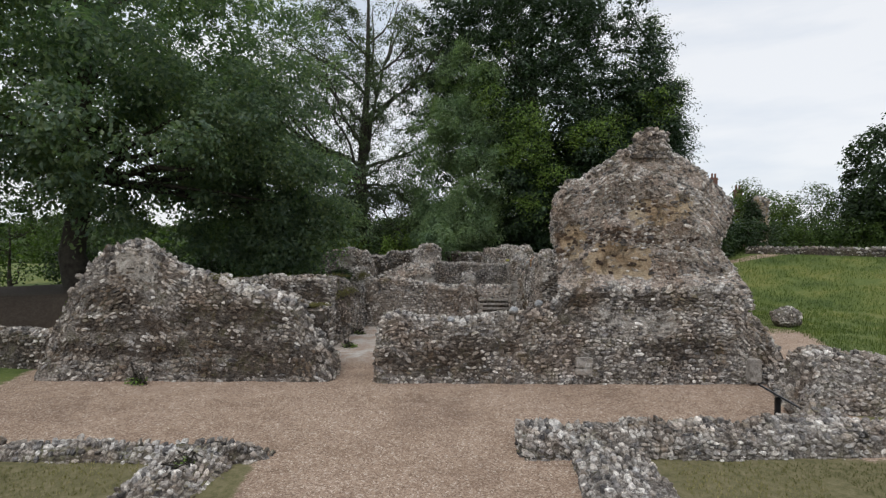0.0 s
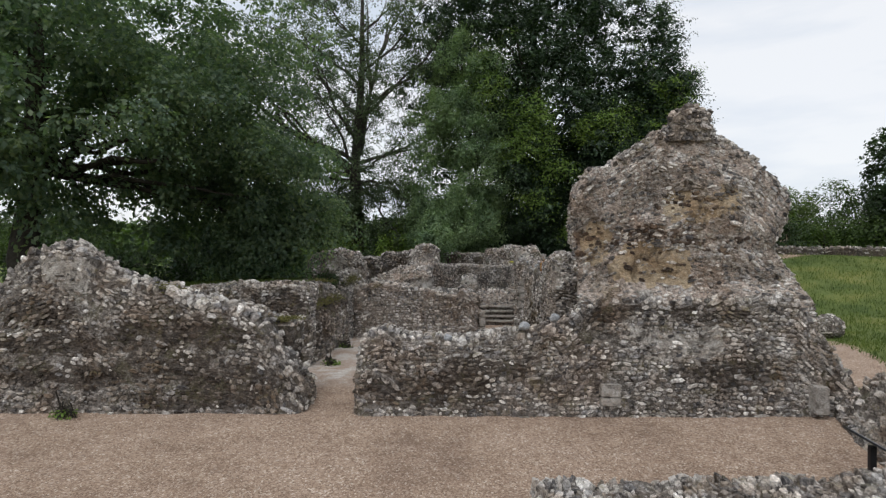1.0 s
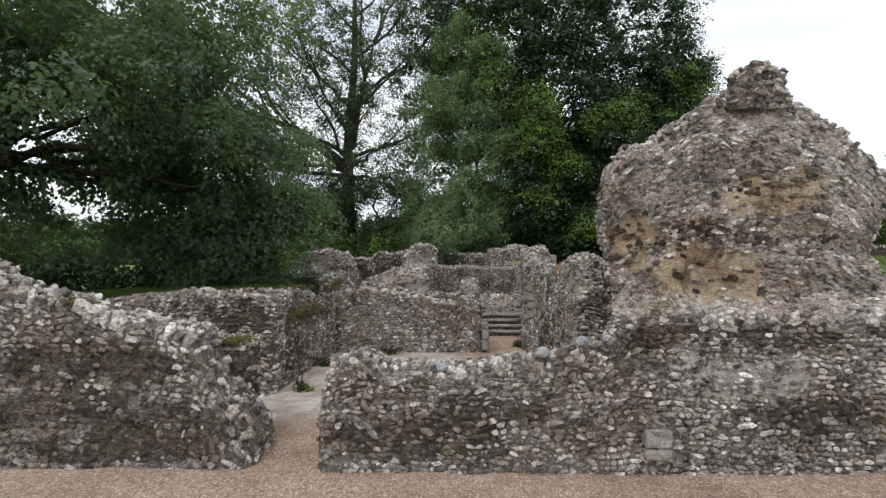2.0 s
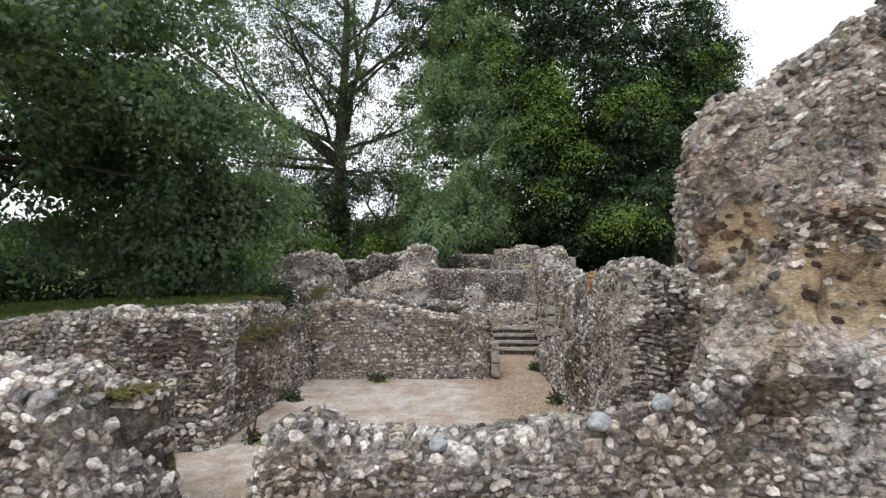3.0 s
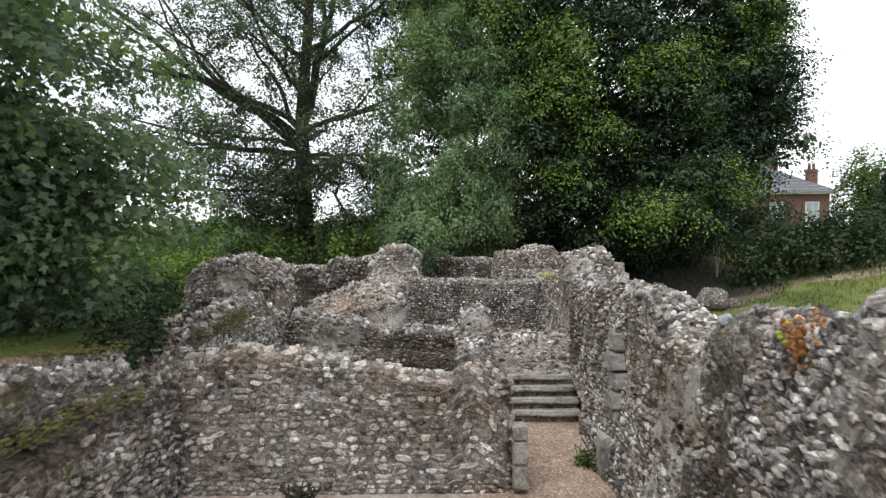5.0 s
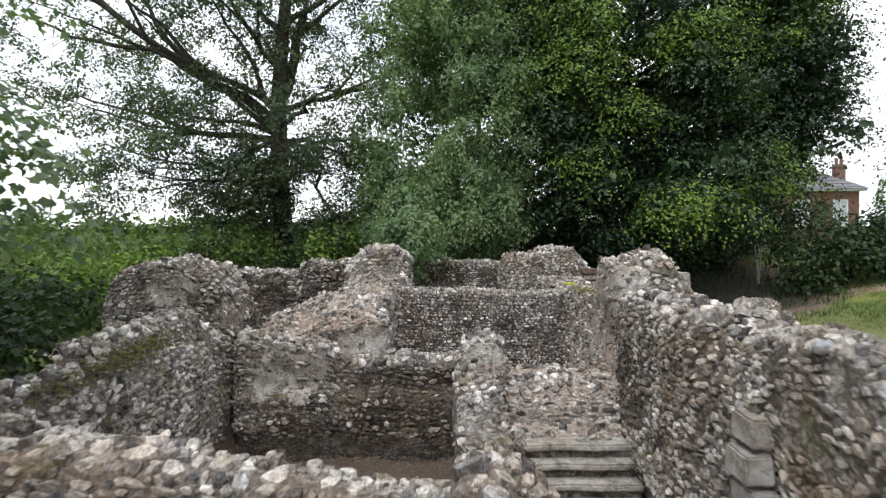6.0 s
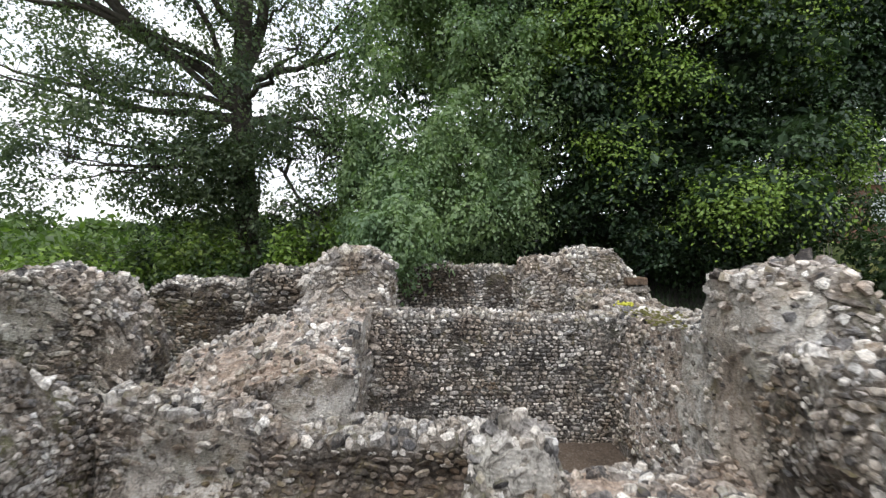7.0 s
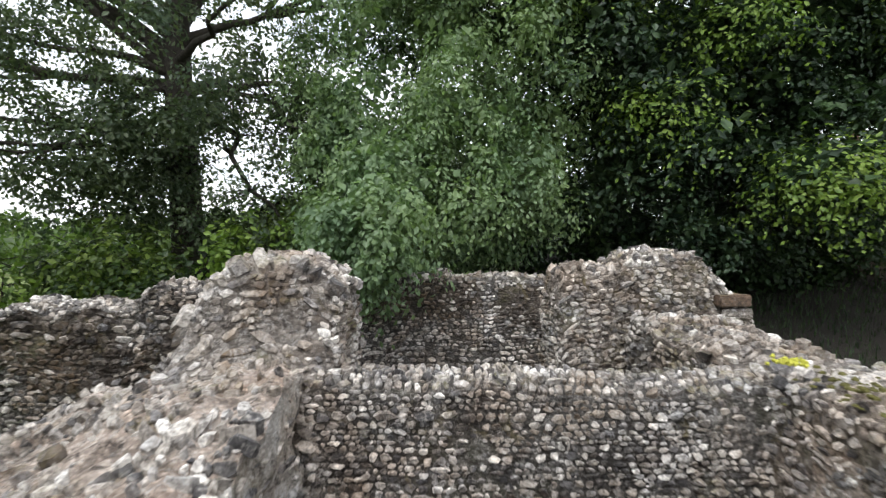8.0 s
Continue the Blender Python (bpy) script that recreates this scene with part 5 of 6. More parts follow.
# shrubs and hedges behind the ruin
rng0 = np.random.RandomState(5)
for i, (x, y, rx, ry, h, n, m) in enumerate([
        (-11.0, 44.0, 1.6, 1.4, 2.8, 50, LEAF_SCRUB), (-9.0, 45.2, 1.6, 1.4, 3.6, 60, LEAF_IVY), (-7.4, 43.2, 1.4, 1.2, 3.0, 50, LEAF_SCRUB), (-4.9, 45.4, 1.6, 1.3, 3.4, 60, LEAF_IVY), (-3.0, 44.6, 1.3, 1.1, 3.2, 50, LEAF_YOUNG), (-17.0, 43.6, 2.0, 1.6, 2.4, 60, LEAF_SCRUB), (-13.8, 42.4, 1.6, 1.4, 2.0, 50, LEAF_SCRUB), (-10.5, 41.5, 1.8, 1.6, 1.9, 50, LEAF_YOUNG), (-13.5, 43.0, 2.0, 1.6, 1.6, 50, LEAF_IVY), (-9.5, 46.5, 2.4, 1.8, 2.3, 60, LEAF_HEDGE), (-17.0, 42.0, 2.4, 2.0, 1.6, 60, LEAF_HEDGE),
        (-6.5, 42.2, 1.8, 1.2, 2.2, 40, LEAF_IVY), (-3.4, 42.6, 1.6, 1.2, 2.4, 50, LEAF_YOUNG), (-9.2, 37.6, 1.6, 1.2, 2.2, 50, LEAF_YOUNG), (-1.2, 42.0, 1.4, 1.0, 2.4, 50, LEAF_YOUNG), (-12.5, 39.5, 2.0, 1.4, 2.2, 50, LEAF_YOUNG), (-21.0, 38.0, 3.0, 2.5, 2.6, 60, LEAF_IVY), (-14.0, 36.0, 2.6, 2.2, 2.0, 60, LEAF_IVY),
        (-10.5, 35.0, 2.0, 1.8, 1.6, 50, LEAF_IVY), (-20.5, 33.0, 3.2, 2.5, 4.6, 90, LEAF_HEDGE), (-26.0, 34.0, 4.0, 3.0, 5.5, 100, LEAF_HEDGE), (-25, 27, 3.0, 3.0, 4.0, 70, LEAF_HEDGE),
        (-8.2, 29.5, 1.8, 1.4, 1.5, 60, LEAF_IVY), (-11.0, 29.0, 2.2, 1.6, 1.9, 70, LEAF_IVY), (-14.0, 29.5, 2.4, 1.8, 2.4, 70, LEAF_IVY), (-17.5, 29.0, 2.4, 2.0, 2.8, 70, LEAF_IVY)]):
    bush("leafy green shrub among rough growth", x, y, rx, ry, h, int(n * 1.2), m, 0.19, 34, 60 + i, clump=0.6)
for i, (x, y, rx, ry, h, n, m) in enumerate([
        (15.2, 41.3, 2.0, 1.2, 2.4, 80, LEAF_IVY), (18.6, 41.8, 2.2, 1.2, 2.3, 80, LEAF_IVY), (22.3, 43.0, 2.4, 1.3, 1.9, 80, LEAF_IVY), (29.0, 47.5, 3.2, 2.0, 2.0, 80, LEAF_HEDGE), (34.0, 47.0, 3.6, 2.4, 2.6, 80, LEAF_HEDGE),
        (26.0, 50.5, 1.7, 1.6, 6.2, 150, LEAF_SCRUB), (29.5, 52.5, 2.0, 2.0, 4.6, 110, LEAF_SCRUB), (33.0, 53.0, 3.0, 2.4, 5.4, 90, LEAF_HEDGE), (37.0, 53.0, 3.4, 2.6, 5.2, 90, LEAF_HEDGE), (42.0, 50.0, 3.4, 2.6, 4.6, 80, LEAF_HEDGE),
        # shrubs added to darken the shaded gap under and behind the beech
        (15.5, 52.5, 3.2, 2.0, 3.6, 110, LEAF_IVY), (20.5, 53.0, 3.0, 2.0, 3.0, 100, LEAF_IVY), (13.5, 57.0, 5.0, 2.5, 5.0, 110, LEAF_IVY), (4.0, 58.0, 5.0, 2.5, 5.0, 110, LEAF_IVY), (-4.0, 57.0, 4.5, 2.5, 4.6, 100, LEAF_IVY), (18.5, 56.0, 3.0, 2.5, 4.0, 100, LEAF_IVY),
        (6.5, 46.5, 2.0, 1.4, 1.3, 60, LEAF_IVY), (10.5, 46.0, 2.2, 1.4, 1.2, 60, LEAF_IVY), (13.5, 47.0, 2.0, 1.5, 1.6, 60, LEAF_IVY), (2.0, 48.0, 2.4, 1.4, 1.8, 60, LEAF_IVY)]):
    bush("dense dark hedge shrub behind the trees", x, y, rx, ry, h, n, m, 0.2, 48, 80 + i, clump=0.75, name="hedge_shrub")
tree("boundary_tree", "round dark tree at the edge of the grass bank", (37.0, 47.0), 11, 0.3, [(37.0, 47.0, 9.0, 4.6, 4.0, 4.8, 260), (35.0, 47.0, 5.5, 3.2, 3.0, 2.6, 100)], LEAF_IVY, 0.3, 55, 0.9, LEAF_SIMPLE, 10, 16, gaps=-0.7)
bush("ivy hanging thick over the ruined stub", 24.0, 45.9, 0.55, 0.8, 4.4, 70, LEAF_IVY, 0.16, 60, 99, "ivy", 0.4, base=2.4, category="ivy")


# ---- house beyond the hedge ----
def brick_material():
    m, nt, bsdf = material("red_brick", 0.9)
    tone = ramp(nt, tex(nt, 5, 5, 0.7), [(0.3, (0.14, 0.075, 0.058)), (0.7, (0.225, 0.125, 0.098))])
    nt.links.new(tone, bsdf.inputs["Base Color"])
    return m


BRICK = brick_material()
SLATE = simple_material("slate", (0.10, 0.10, 0.11), (0.19, 0.19, 0.20), 3, 0.6, 0.3, 0.02)
WHITE_PAINT = simple_material("white_paint", (0.70, 0.70, 0.69), (0.80, 0.80, 0.79), 8, 0.5, 0.05, 0.002)
GLASS_DARK = simple_material("window_glass", (0.40, 0.44, 0.47), (0.52, 0.56, 0.60), 2, 0.12, 0.02, 0.001)


def house():
    h = tagged(new("brick_house"), "red brick house with a hipped slate roof and sash windows", "house")
    hx, hy, gz = 29.2, 66.0, 1.05
    h.location = (hx, hy, gz)
    h.scale = (1.09, 1.09, 1.09)
    w, d, eave = 9.0, 8.0, 5.25
    xs = [-w / 2, -3.3, -2.15, -0.3, 0.85, 2.55, 3.7, w / 2]
    wall = part("wall", box_bm((w, d, eave), (0, d / 2 + 0.12, eave / 2), 0.02), BRICK, h)
    # front skin of brick between the openings, so that the windows lie in reveals
    for k in range(0, 7, 2):
        part("wall_pier", box_bm((xs[k + 1] - xs[k], 0.14, eave), ((xs[k] + xs[k + 1]) / 2, 0.07, eave / 2), 0.0), BRICK, h)
    for k in range(1, 7, 2):
        cx, ww = (xs[k] + xs[k + 1]) / 2, xs[k + 1] - xs[k]
        part("spandrel", box_bm((ww, 0.14, 2.7), (cx, 0.07, 1.35), 0.0), BRICK, h)
        part("lintel", box_bm((ww, 0.14, eave - 4.65), (cx, 0.07, (eave + 4.65) / 2), 0.0), BRICK, h)
        win = part("window", box_bm((ww, 0.05, 1.95), (cx, 0.09, 3.675), 0.0), GLASS_DARK, h)
        for off, size in (((cx - ww / 2 + 0.05, 0.05, 3.675), (0.10, 0.06, 1.95)), ((cx + ww / 2 - 0.05, 0.05, 3.675), (0.10, 0.06, 1.95)),
                          ((cx, 0.05, 4.60), (ww - 0.2, 0.06, 0.10)), ((cx, 0.05, 3.675), (ww - 0.2, 0.06, 0.07)), ((cx, 0.05, 2.75), (ww - 0.2, 0.06, 0.10)), ((cx, 0.05, 3.675), (0.05, 0.055, 1.8))):
            part("sash_bar", box_bm(size, off, 0.0), WHITE_PAINT, win)
        part("sill", box_bm((ww + 0.2, 0.22, 0.08), (cx, -0.02, 2.66), 0.01), WHITE_PAINT, win)
    part("eaves_board", box_bm((w + 0.7, d + 0.9, 0.16), (0, d / 2 + 0.1, eave + 0.08), 0.02), WHITE_PAINT, h)
    bm = bmesh.new()
    e, z0, z1 = 0.5, eave + 0.16, eave + 2.65
    lo = [bm.verts.new(p) for p in ((-w / 2 - e, -e, z0), (w / 2 + e, -e, z0), (w / 2 + e, d + e, z0), (-w / 2 - e, d + e, z0))]
    hi = [bm.verts.new(p) for p in ((-1.6, d / 2, z1), (1.6, d / 2, z1))]
    for f in ((lo[0], lo[1], hi[1], hi[0]), (lo[1], lo[2], hi[1]), (lo[2], lo[3], hi[0], hi[1]), (lo[3], lo[0], hi[0]), (lo[3], lo[2], lo[1], lo[0])):
        bm.faces.new(f)
    roof = part("roof", bm, SLATE, h)
    for k in range(9):
        t = (k + 0.5) / 9
        half = (w / 2 + e) * (1 - t) + 1.6 * t
        part("slate_course", box_bm((half * 2 - 0.1, 0.02, 0.05), (0, -e + (d / 2 + e) * t, z0 + (z1 - z0) * t + 0.01), 0.0), SLATE, roof)
    for cx, cy, lo_z, hi_z in ((4.05, 1.6, eave + 0.6, eave + 2.15), (4.0, 7.2, eave + 0.4, eave + 4.0)):
        stack = part("chimney", box_bm((0.75, 0.5, hi_z - lo_z), (cx, cy, (lo_z + hi_z) / 2), 0.02), BRICK, roof)
        part("chimney_cap", box_bm((0.87, 0.62, 0.14), (cx, cy, hi_z - 0.2), 0.02), BRICK, roof)
        for dx in (-0.18, 0.18):
            bm = bmesh.new()
            bmesh.ops.create_cone(bm, cap_ends=True, segments=12, radius1=0.13, radius2=0.10, depth=0.5)
            bmesh.ops.translate(bm, vec=(cx + dx, cy, hi_z + 0.24), verts=bm.verts)
            part("chimney_pot", bm, BRICK, roof)


house()


# ---- smaller things ----
def lectern():
    t = tagged(new("information_lectern"), "black steel information lectern with a sloping panel", "sign")
    t.location = (6.55, 11.25, -0.3)
    part("post", box_bm((0.09, 0.09, 0.74), (0, 0, 0.32), 0.012), BLACK_STEEL, t)
    tilt = Matrix(((0.75, 0.40, 0.42), (-0.42, 0.91, -0.02), (-0.45, -0.16, 0.88))).to_4x4()
    tilt.translation = (0.02, 0, 0.72)
    bm = box_bm((0.80, 0.50, 0.03), (0, 0, 0), 0.008)
    bmesh.ops.transform(bm, matrix=tilt, verts=bm.verts)
    panel = part("panel", bm, BLACK_STEEL, t)
    bm = box_bm((0.72, 0.43, 0.006), (0, 0, 0.019), 0.0)
    bmesh.ops.transform(bm, matrix=tilt, verts=bm.verts)
    part("panel_face", bm, SLATE, panel)


lectern()


def lump(label, x, y, z, r, seed, name="masonry_lump"):
    """A fallen lump of flint masonry: a worn core studded with stones."""
    rng = np.random.RandomState(seed)
    bm = bmesh.new()
    bmesh.ops.create_icosphere(bm, subdivisions=4, radius=1)
    for v in bm.verts:
        k = v.co.copy()
        v.co = Vector((k.x * r[0], k.y * r[1], k.z * r[2])) * (1 + 0.18 * noise.noise(k * 1.7 + Vector((seed, 0, 0))))
    thing = tagged(new(name), label, "masonry")
    thing.location = (x, y, z)
    part("core", bm, MORTAR, thing)
    n = 170
    d = rng.normal(0, 1, (n, 3))
    d /= np.linalg.norm(d, axis=1, keepdims=True)
    d = d[d[:, 2] > -0.4]
    p = np.array([x, y, z]) + d * np.array(r) * np.array([1 + 0.18 * noise.noise(Vector(q) * 1.7 + Vector((seed, 0, 0))) for q in d])[:, None]
    nn = d / np.array(r)
    nn /= np.linalg.norm(nn, axis=1, keepdims=True)
    side = np.cross(nn, [0, 0, 1.0]) + 1e-3
    b = rng.lognormal(-0.1, 0.25, len(p))[:, None]
    lay_stones(thing, p, nn, side, np.array([[0.085, 0.06, 0.05]]) * b * max(r), rng, 40, rng.uniform(0, 1, len(p)))


lump("fallen grey lump of flint masonry lying on the grass", 13.95, 23.8, 0.22, (0.62, 0.5, 0.45), 3)
lump("fallen lump of flint masonry on the worn grass", 11.25, 38.9, 0.72, (0.62, 0.5, 0.52), 5)
lump("small fallen lump of flint masonry on the worn grass", 12.05, 38.9, 0.55, (0.26, 0.24, 0.24), 7)


def dressed(label, x, y, z, size, turn=0, name="dressed_stone", material_of=None):
    ob = tagged(new(name), label, "stone block")
    ob.location = (x, y, z)
    ob.rotation_euler = (0, 0, radians(turn))
    part("block", box_bm(size, (0, 0, 0), 0.02, 0.014), material_of or DRESSED, ob)


dressed("pale squared block set low in the front wall", 3.47, 14.24, 0.42, (0.40, 0.20, 0.24))
dressed("pale squared block beneath its neighbour in the wall", 3.47, 14.23, 0.20, (0.40, 0.20, 0.17))
dressed("worn grey quoin at the end of the front wall", 7.62, 14.20, 0.25, (0.26, 0.3, 0.55))
dressed("rust-brown squared shoulder stone on the rounded pier", 4.92, 37.15, 2.28, (0.5, 0.45, 0.17), 6, material_of=BROWN_STONE)
dressed("squared shoulder stone on the rounded pier", 4.98, 37.15, 2.09, (0.45, 0.45, 0.15), -4, material_of=MORTAR)
dressed("loose squared stone on the jamb pier's shoulder", 4.45, 29.4, 2.62, (0.35, 0.4, 0.24), 10)
for k, (zz, ww) in enumerate(((0.12, 0.2), (0.46, 0.2), (0.72, 0.19))):
    dressed("worn squared jamb stone at the end of the cross wall", 1.40, 23.52, zz, (ww, 0.3, 0.32 if k < 2 else 0.18))
for k, (zz, hh) in enumerate(((0.20, 0.62), (0.72, 0.30), (1.02, 0.26), (1.30, 0.26), (1.58, 0.26), (1.86, 0.26))):
    dressed("worn squared jamb stone beside the steps", 2.82 + 0.05 * (k % 2) + (0.04 if k else -0.05), 24.0, zz, (0.30 if k == 0 else 0.22, 0.35, hh - 0.02))

def nodule(x, y, z, size, seed):
    rng = np.random.RandomState(seed)
    bm = bmesh.new()
    bmesh.ops.create_icosphere(bm, subdivisions=3, radius=1)
    for v in bm.verts:
        k = 1 + 0.28 * noise.noise(v.co * 1.3 + Vector((seed, 2, 5))) + 0.08 * noise.noise(v.co * 4)
        v.co = Vector((v.co.x * size[0], v.co.y * size[1], v.co.z * size[2])) * k
    ob = tagged(new("flint_nodule"), "large pale blue-grey flint nodule bedded on the wall top", "stone", "flint nodules")
    ob.location, ob.rotation_euler = (x, y, z), (0, 0, rng.uniform(0, 3))
    part("stone", bm, NODULE, ob)


NODULE = simple_material("pale_nodule", (0.17, 0.18, 0.195), (0.46, 0.465, 0.46), 11, 0.65, 0.8, 0.03)
for i, (x, y, z, a, b, c) in enumerate(((1.78, 14.5, 1.68, 0.15, 0.12, 0.08), (2.42, 14.6, 1.84, 0.12, 0.10, 0.09), (-3.85, 14.75, 1.86, 0.12, 0.10, 0.08), (-4.05, 15.1, 1.93, 0.10, 0.09, 0.07),
                                        (0.2, 14.6, 1.42, 0.11, 0.09, 0.07), (3.05, 23.4, 2.62, 0.08, 0.07, 0.06), (3.1, 22.9, 2.45, 0.08, 0.07, 0.06), (3.0, 21.0, 2.60, 0.08, 0.07, 0.06))):
    nodule(x, y, z, (a, b, c), 300 + i)

MOSS = simple_material("moss", (0.075, 0.072, 0.022), (0.17, 0.155, 0.05), 18, 1.0, 1.0, 0.03)


def moss(label, line, width, n, seed):
    """Low cushions of moss along a line of points."""
    rng = np.random.RandomState(seed)
    line = np.array(line, float)
    n *= 4
    t = rng.uniform(0, len(line) - 1.001, n)
    i = t.astype(int)
    c = line[i] + (line[i + 1] - line[i]) * (t - i)[:, None] + rng.normal(0, 1, (n, 3)) * np.array(width)
    V, F = [], []
    for k in range(n):
        tv, tf = STONES[k % len(STONES)]
        r = rng.uniform(0.014, 0.036)
        V.append(tv * np.array([r, r * rng.uniform(0.8, 1.6), r * 0.45]) + c[k])
        F.append(tf + len(tv) * k)
    ob = new("moss", mesh_from("moss", np.vstack(V) - line[0], np.vstack(F), MOSS, flat=False))
    ob.location = line[0]
    tagged(ob, label, "moss", kind="stuff")


moss("brown-green moss along the ledge of the side wall", [(-4.1, 19.3, 1.46), (-3.95, 20.6, 1.44), (-3.8, 22.0, 1.42), (-3.7, 23.2, 1.40)], (0.12, 0.1, 0.07), 150, 1)
moss("brown-green moss on the side wall's crest", [(-4.4, 22.3, 2.08), (-4.2, 23.4, 1.95), (-4.5, 24.6, 1.84)], (0.16, 0.1, 0.03), 70, 2)
moss("mossy growth on the wall running on past the room", [(-4.15, 26.0, 1.62), (-4.1, 27.5, 1.70), (-4.1, 29.0, 1.72)], (0.12, 0.1, 0.08), 120, 3)
moss("cushions of moss on the front wall's slope", [(-5.9, 14.9, 2.48), (-5.7, 14.75, 2.42)], (0.2, 0.1, 0.05), 20, 4)
moss("cushion of moss on the wall end by the passage", [(-3.6, 15.5, 1.68), (-3.4, 15.7, 1.66), (-3.35, 16.0, 1.64)], (0.1, 0.1, 0.03), 60, 5)
moss("moss on the cell's crumbling side", [(3.35, 31.0, 2.25), (3.6, 32.0, 2.2), (3.7, 33.2, 2.15)], (0.2, 0.1, 0.03), 30, 6)

LICHEN = simple_material("orange_lichen", (0.26, 0.11, 0.04), (0.40, 0.19, 0.06), 14, 0.95, 0.6, 0.02)


def lichen(label, mat, x, y, z, r, n, seed):
    rng = np.random.RandomState(seed)
    V, F = [], []
    for i in range(n):
        tv, tf = STONES[i % len(STONES)]
        c = np.array([x, y, z]) + rng.normal(0, 1, 3) * r
        R = np.stack([[0, -1, 0.2], [0.3, 0.2, 1], [-1, 0, 0.3]], 1) * rng.uniform(0.008, 0.022)
        V.append(tv @ R.T + c)
        F.append(tf + len(tv) * i)
    ob = new("lichen", mesh_from("lichen", np.vstack(V) - np.array([x, y, z]), np.vstack(F), mat))
    ob.location = (x, y, z)
    tagged(ob, label, "lichen", kind="stuff")


YELLOW_LICHEN = simple_material("yellow_lichen", (0.36, 0.36, 0.04), (0.55, 0.53, 0.09), 14, 0.95, 0.6, 0.02)
lichen("crust of bright orange lichen on the wall's crest", LICHEN, 3.0, 19.8, 2.62, np.array([0.03, 0.12, 0.10]), 220, 3)
lichen("small patch of bright yellow lichen on the wall top", YELLOW_LICHEN, 3.5, 33.35, 2.22, np.array([0.07, 0.06, 0.012]), 70, 4)
lichen("flecks of yellow lichen below the orange crust", YELLOW_LICHEN, 2.98, 20.05, 2.62, np.array([0.02, 0.03, 0.04]), 12, 5)

for i, (x, y, h, n) in enumerate(((-1.55, 23.2, 0.22, 14), (-3.15, 19.0, 0.3, 16), (-3.2, 21.6, 0.22, 12), (2.55, 24.4, 0.3, 14), (-7.6, 14.1, 0.25, 14), (2.6, 21.3, 0.3, 14), (-4.1, 9.4, 0.3, 18))):
    bush("small green weed at the foot of the wall", x, y, 0.26, 0.13, h * 0.42, int(n * 1.5), LEAF_YOUNG, 0.065, 14, 200 + i, "weed", 0.12, base=float(terrain(x, y)) + 0.02, category="plant")


for i, (x, y, z, rx, ry, h, n) in enumerate(((-4.5, 24.7, 1.72, 0.45, 0.55, 0.45, 36), (-4.4, 23.9, 1.75, 0.35, 0.5, 0.4, 30))):
    bush("creeping ivy spilling over the wall's crest", x, y, rx, ry, h, n, LEAF_IVY, 0.09, 30, 240 + i, "ivy", 0.2, base=z, category="ivy")


def sapling(x, y, h, seed):
    rng = np.random.RandomState(seed)
    t = tagged(new("sapling"), "bare thin sapling stem under the trees", "sapling", "saplings under the beech")
    z = float(terrain(x, y))
    t.location = (x, y, z)
    for k in range(3):
        hs = np.linspace(0, 1, 6)[:, None]
        path = np.array([[0, 0, -0.1]]) + hs * np.array([[rng.uniform(-0.25, 0.25), 0.0, h * rng.uniform(0.75, 1)]]) + rng.normal(0, 0.02, (6, 3))
        v, f = tube(path, np.linspace(0.035, 0.012, 6), 5)
        child("stem", mesh_from("stem", v, f, PALE_BARK, flat=False), t)


PALE_BARK = simple_material("pale_bark", (0.20, 0.18, 0.15), (0.36, 0.34, 0.30), 8, 0.9, 0.5, 0.02)
sapling(13.4, 43.0, 1.9, 1)
sapling(15.0, 43.5, 1.5, 2)


# ---- grass ----
def grass(label, x0, x1, y0, y1, n, h, seed, turf_ok, mat=None, fade=0.0):
    rng = np.random.RandomState(seed)
    x, y = rng.uniform(x0, x1, n), rng.uniform(y0, y1, n)
    ok = turf_ok(x, y) & (vnoise(np.stack([x, y, 0 * x], 1) / 0.9, seed) > -0.55)
    if fade:
        ok &= rng.uniform(0, 1, n) < np.minimum(np.minimum(x - x0, x1 - x), y - y0) / fade
    x, y = x[ok], y[ok]
    c = np.stack([x, y, terrain(x, y) - 0.01], 1)
    m = len(c)
    a = rng.uniform(0, 2 * math.pi, m)
    hh = h * rng.uniform(0.5, 1.5, m)
    side = np.stack([np.cos(a), np.sin(a), 0 * a], 1) * (0.012 + 0.1 * hh[:, None] * 0.12)
    bend = np.stack([-np.sin(a), np.cos(a), 0 * a], 1) * (hh * rng.uniform(0.1, 0.7, m))[:, None]
    v = np.stack([c - side, c + side, c + bend + np.array([0, 0, 1]) * hh[:, None]], 1).reshape(-1, 3)
    ob = new("grass", mesh_from("grass", v - np.array([x0, y0, 0]), np.arange(m * 3).reshape(-1, 3), mat or GRASS))
    ob.location = (x0, y0, 0)
    tagged(ob, label, "grass", kind="stuff")


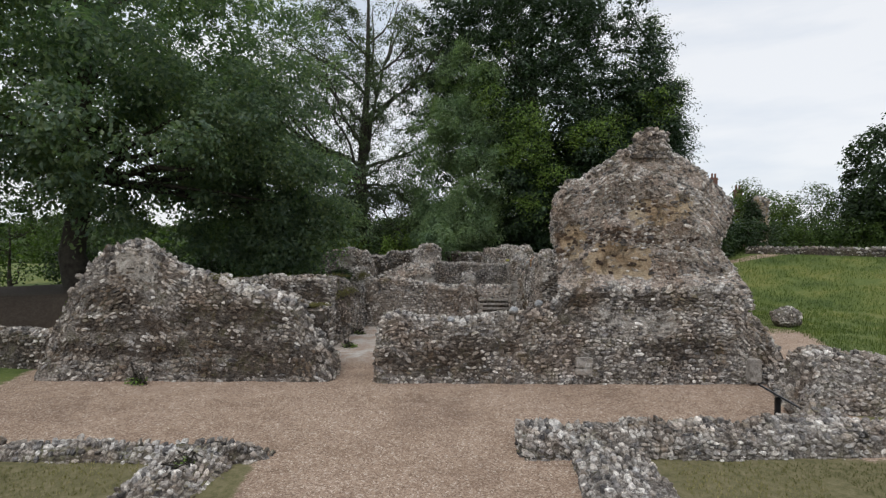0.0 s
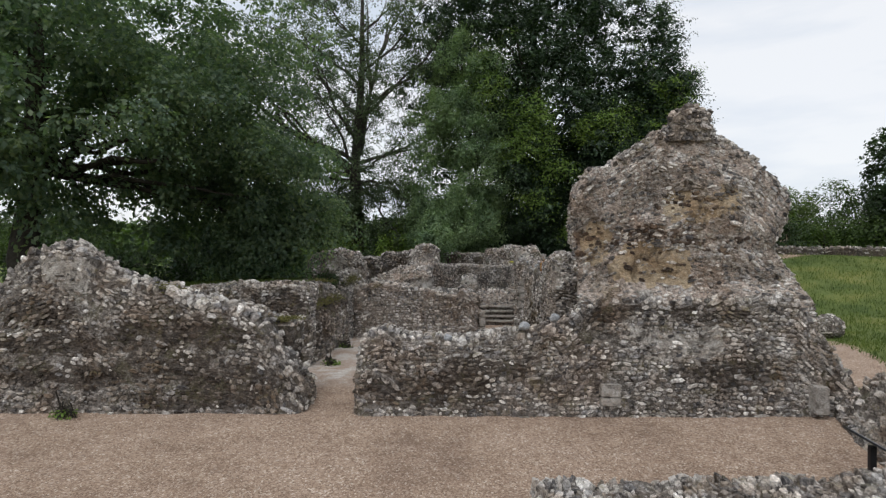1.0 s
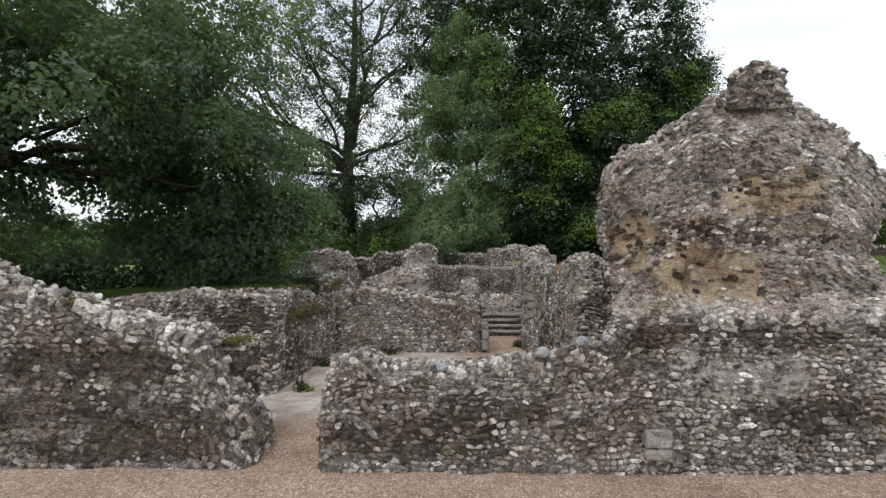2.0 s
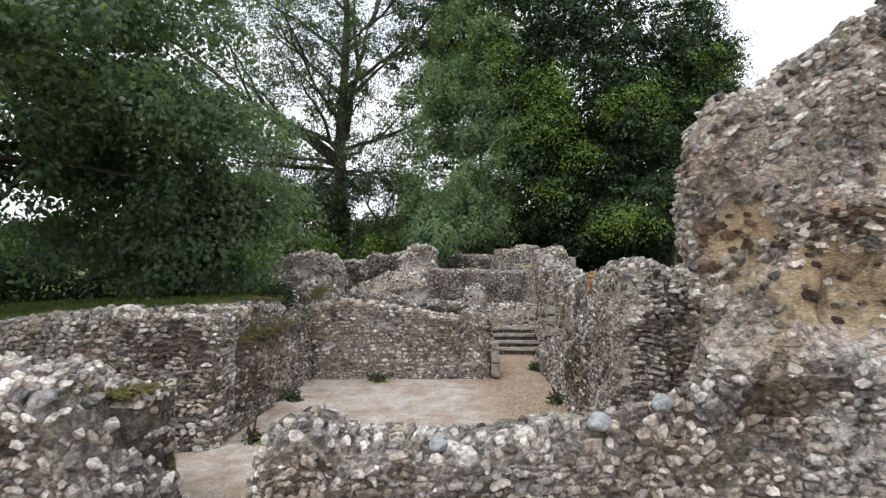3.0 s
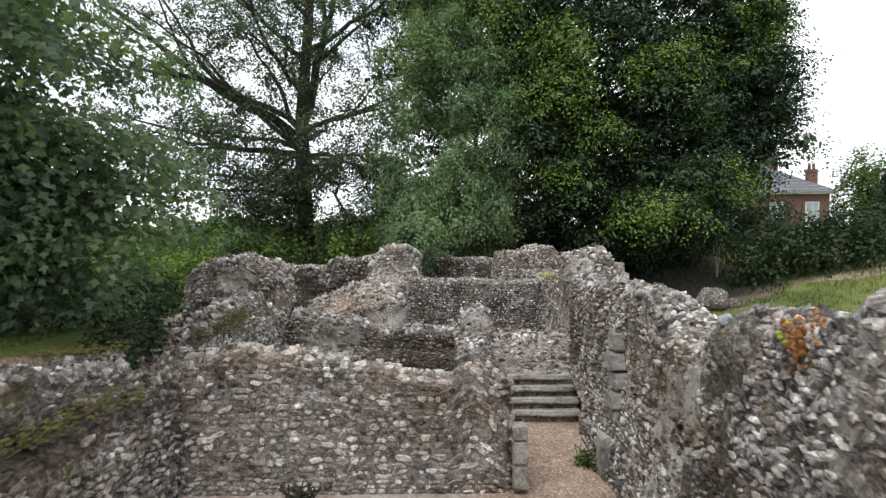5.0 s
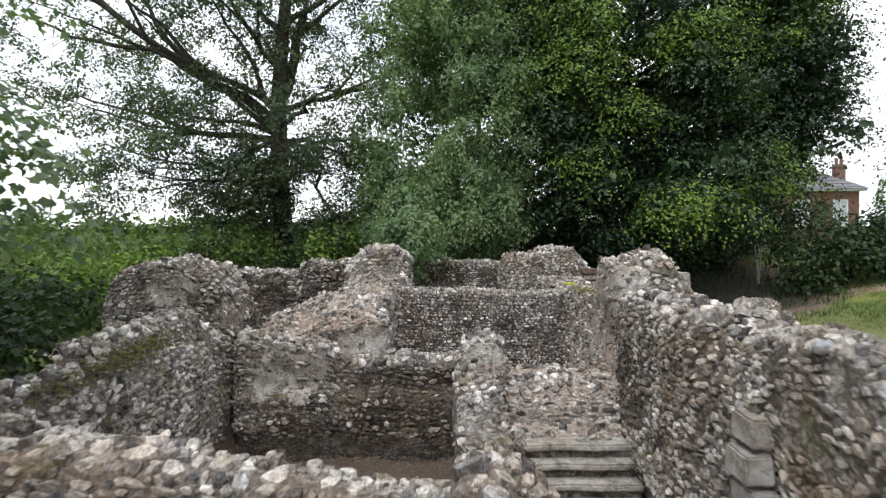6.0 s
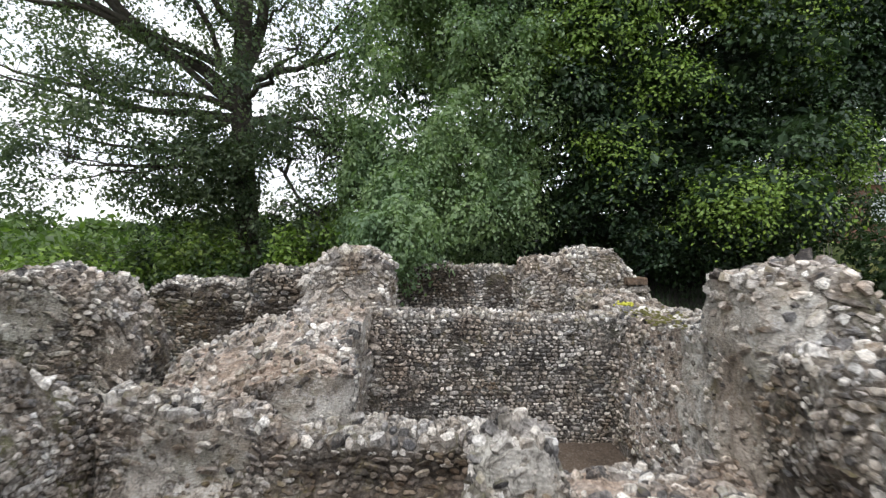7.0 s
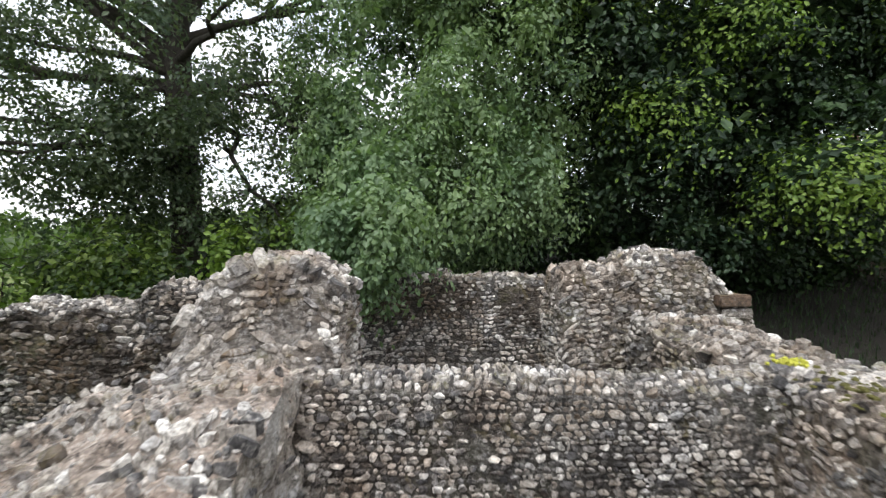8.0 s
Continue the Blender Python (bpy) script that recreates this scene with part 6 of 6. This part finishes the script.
GRASS = leaf_material("grass_blade", (0.085, 0.120, 0.030), (0.125, 0.170, 0.042), (0.190, 0.215, 0.075), 0.6, low=(0.30, 0.42, 0.35))
DRY_GRASS = leaf_material("dry_grass_blade", (0.16, 0.155, 0.075), (0.24, 0.215, 0.115), (0.34, 0.295, 0.18), 0.6, low=(0.5, 0.55, 0.45))
grass("rough green grass on the bank", 10.5, 34.0, 15.0, 41.0, 52000, 0.16, 1, lambda x, y: (x > 11.6 + 0.3 * np.clip(y - 16, 0, 8)))
grass("short dry lawn beside the footing", 1.0, 16.0, -1.0, 9.8, 60000, 0.05, 2, lambda x, y: x > 3.8, DRY_GRASS, 4.0)
grass("short dry lawn beside the gravel", -16.0, -2.5, -1.0, 9.7, 52000, 0.05, 3, lambda x, y: x < -5.0, DRY_GRASS, 4.0)
grass("mown grass on the mound behind the wall", -12.5, -5.4, 18.0, 30.0, 40000, 0.06, 4, lambda x, y: x < -5.6)
grass("worn grass beyond the side wall", 5.2, 16.0, 22.0, 39.5, 40000, 0.07, 5, lambda x, y: np.hypot((x - 6.8) / 1.6, (y - 29.5) / 5.0) > 0.9)

# unseen growth, put over the ground to deepen its shade
grass("low dark weeds added to deepen the shade under the trees", 4.6, 17.0, 38.6, 47.0, 9000, 0.16, 6, lambda x, y: np.hypot((x - 10.0) / 5, (y - 42.5) / 4) < 1.2, LEAF_IVY)


def far_woods():
    """Hedgerows and woods across the fields, one mass of leaf clumps."""
    rng = np.random.RandomState(77)
    V = []
    for x0, x1, y, h, n in ((-120, -20, 120, 7, 260), (-200, -10, 220, 12, 320), (-330, 60, 420, 22, 420), (-60, 80, 95, 7, 240)):
        c = np.stack([rng.uniform(x0, x1, n), y + rng.normal(0, 5, n), np.zeros(n)], 1)
        c[:, 2] = terrain(c[:, 0], c[:, 1])
        hh = h * (0.65 + 0.35 * vnoise(c / 14.0, 4))
        k = rng.randint(0, n, n * 26)
        p = c[k] + rng.normal(0, 1, (n * 26, 3)) * np.array([h * 0.35, 2.0, 0])
        p[:, 2] += hh[k] * np.sqrt(rng.uniform(0, 1, n * 26))
        V.append((p, h))
    for p, h in V:
        ob = new("far_woodland", leaves_mesh("far_woodland", p, 0.16 * h, rng, LEAF_HEDGE))
        tagged(ob, "distant hedgerow trees across the fields", "woodland", kind="stuff")


far_woods()
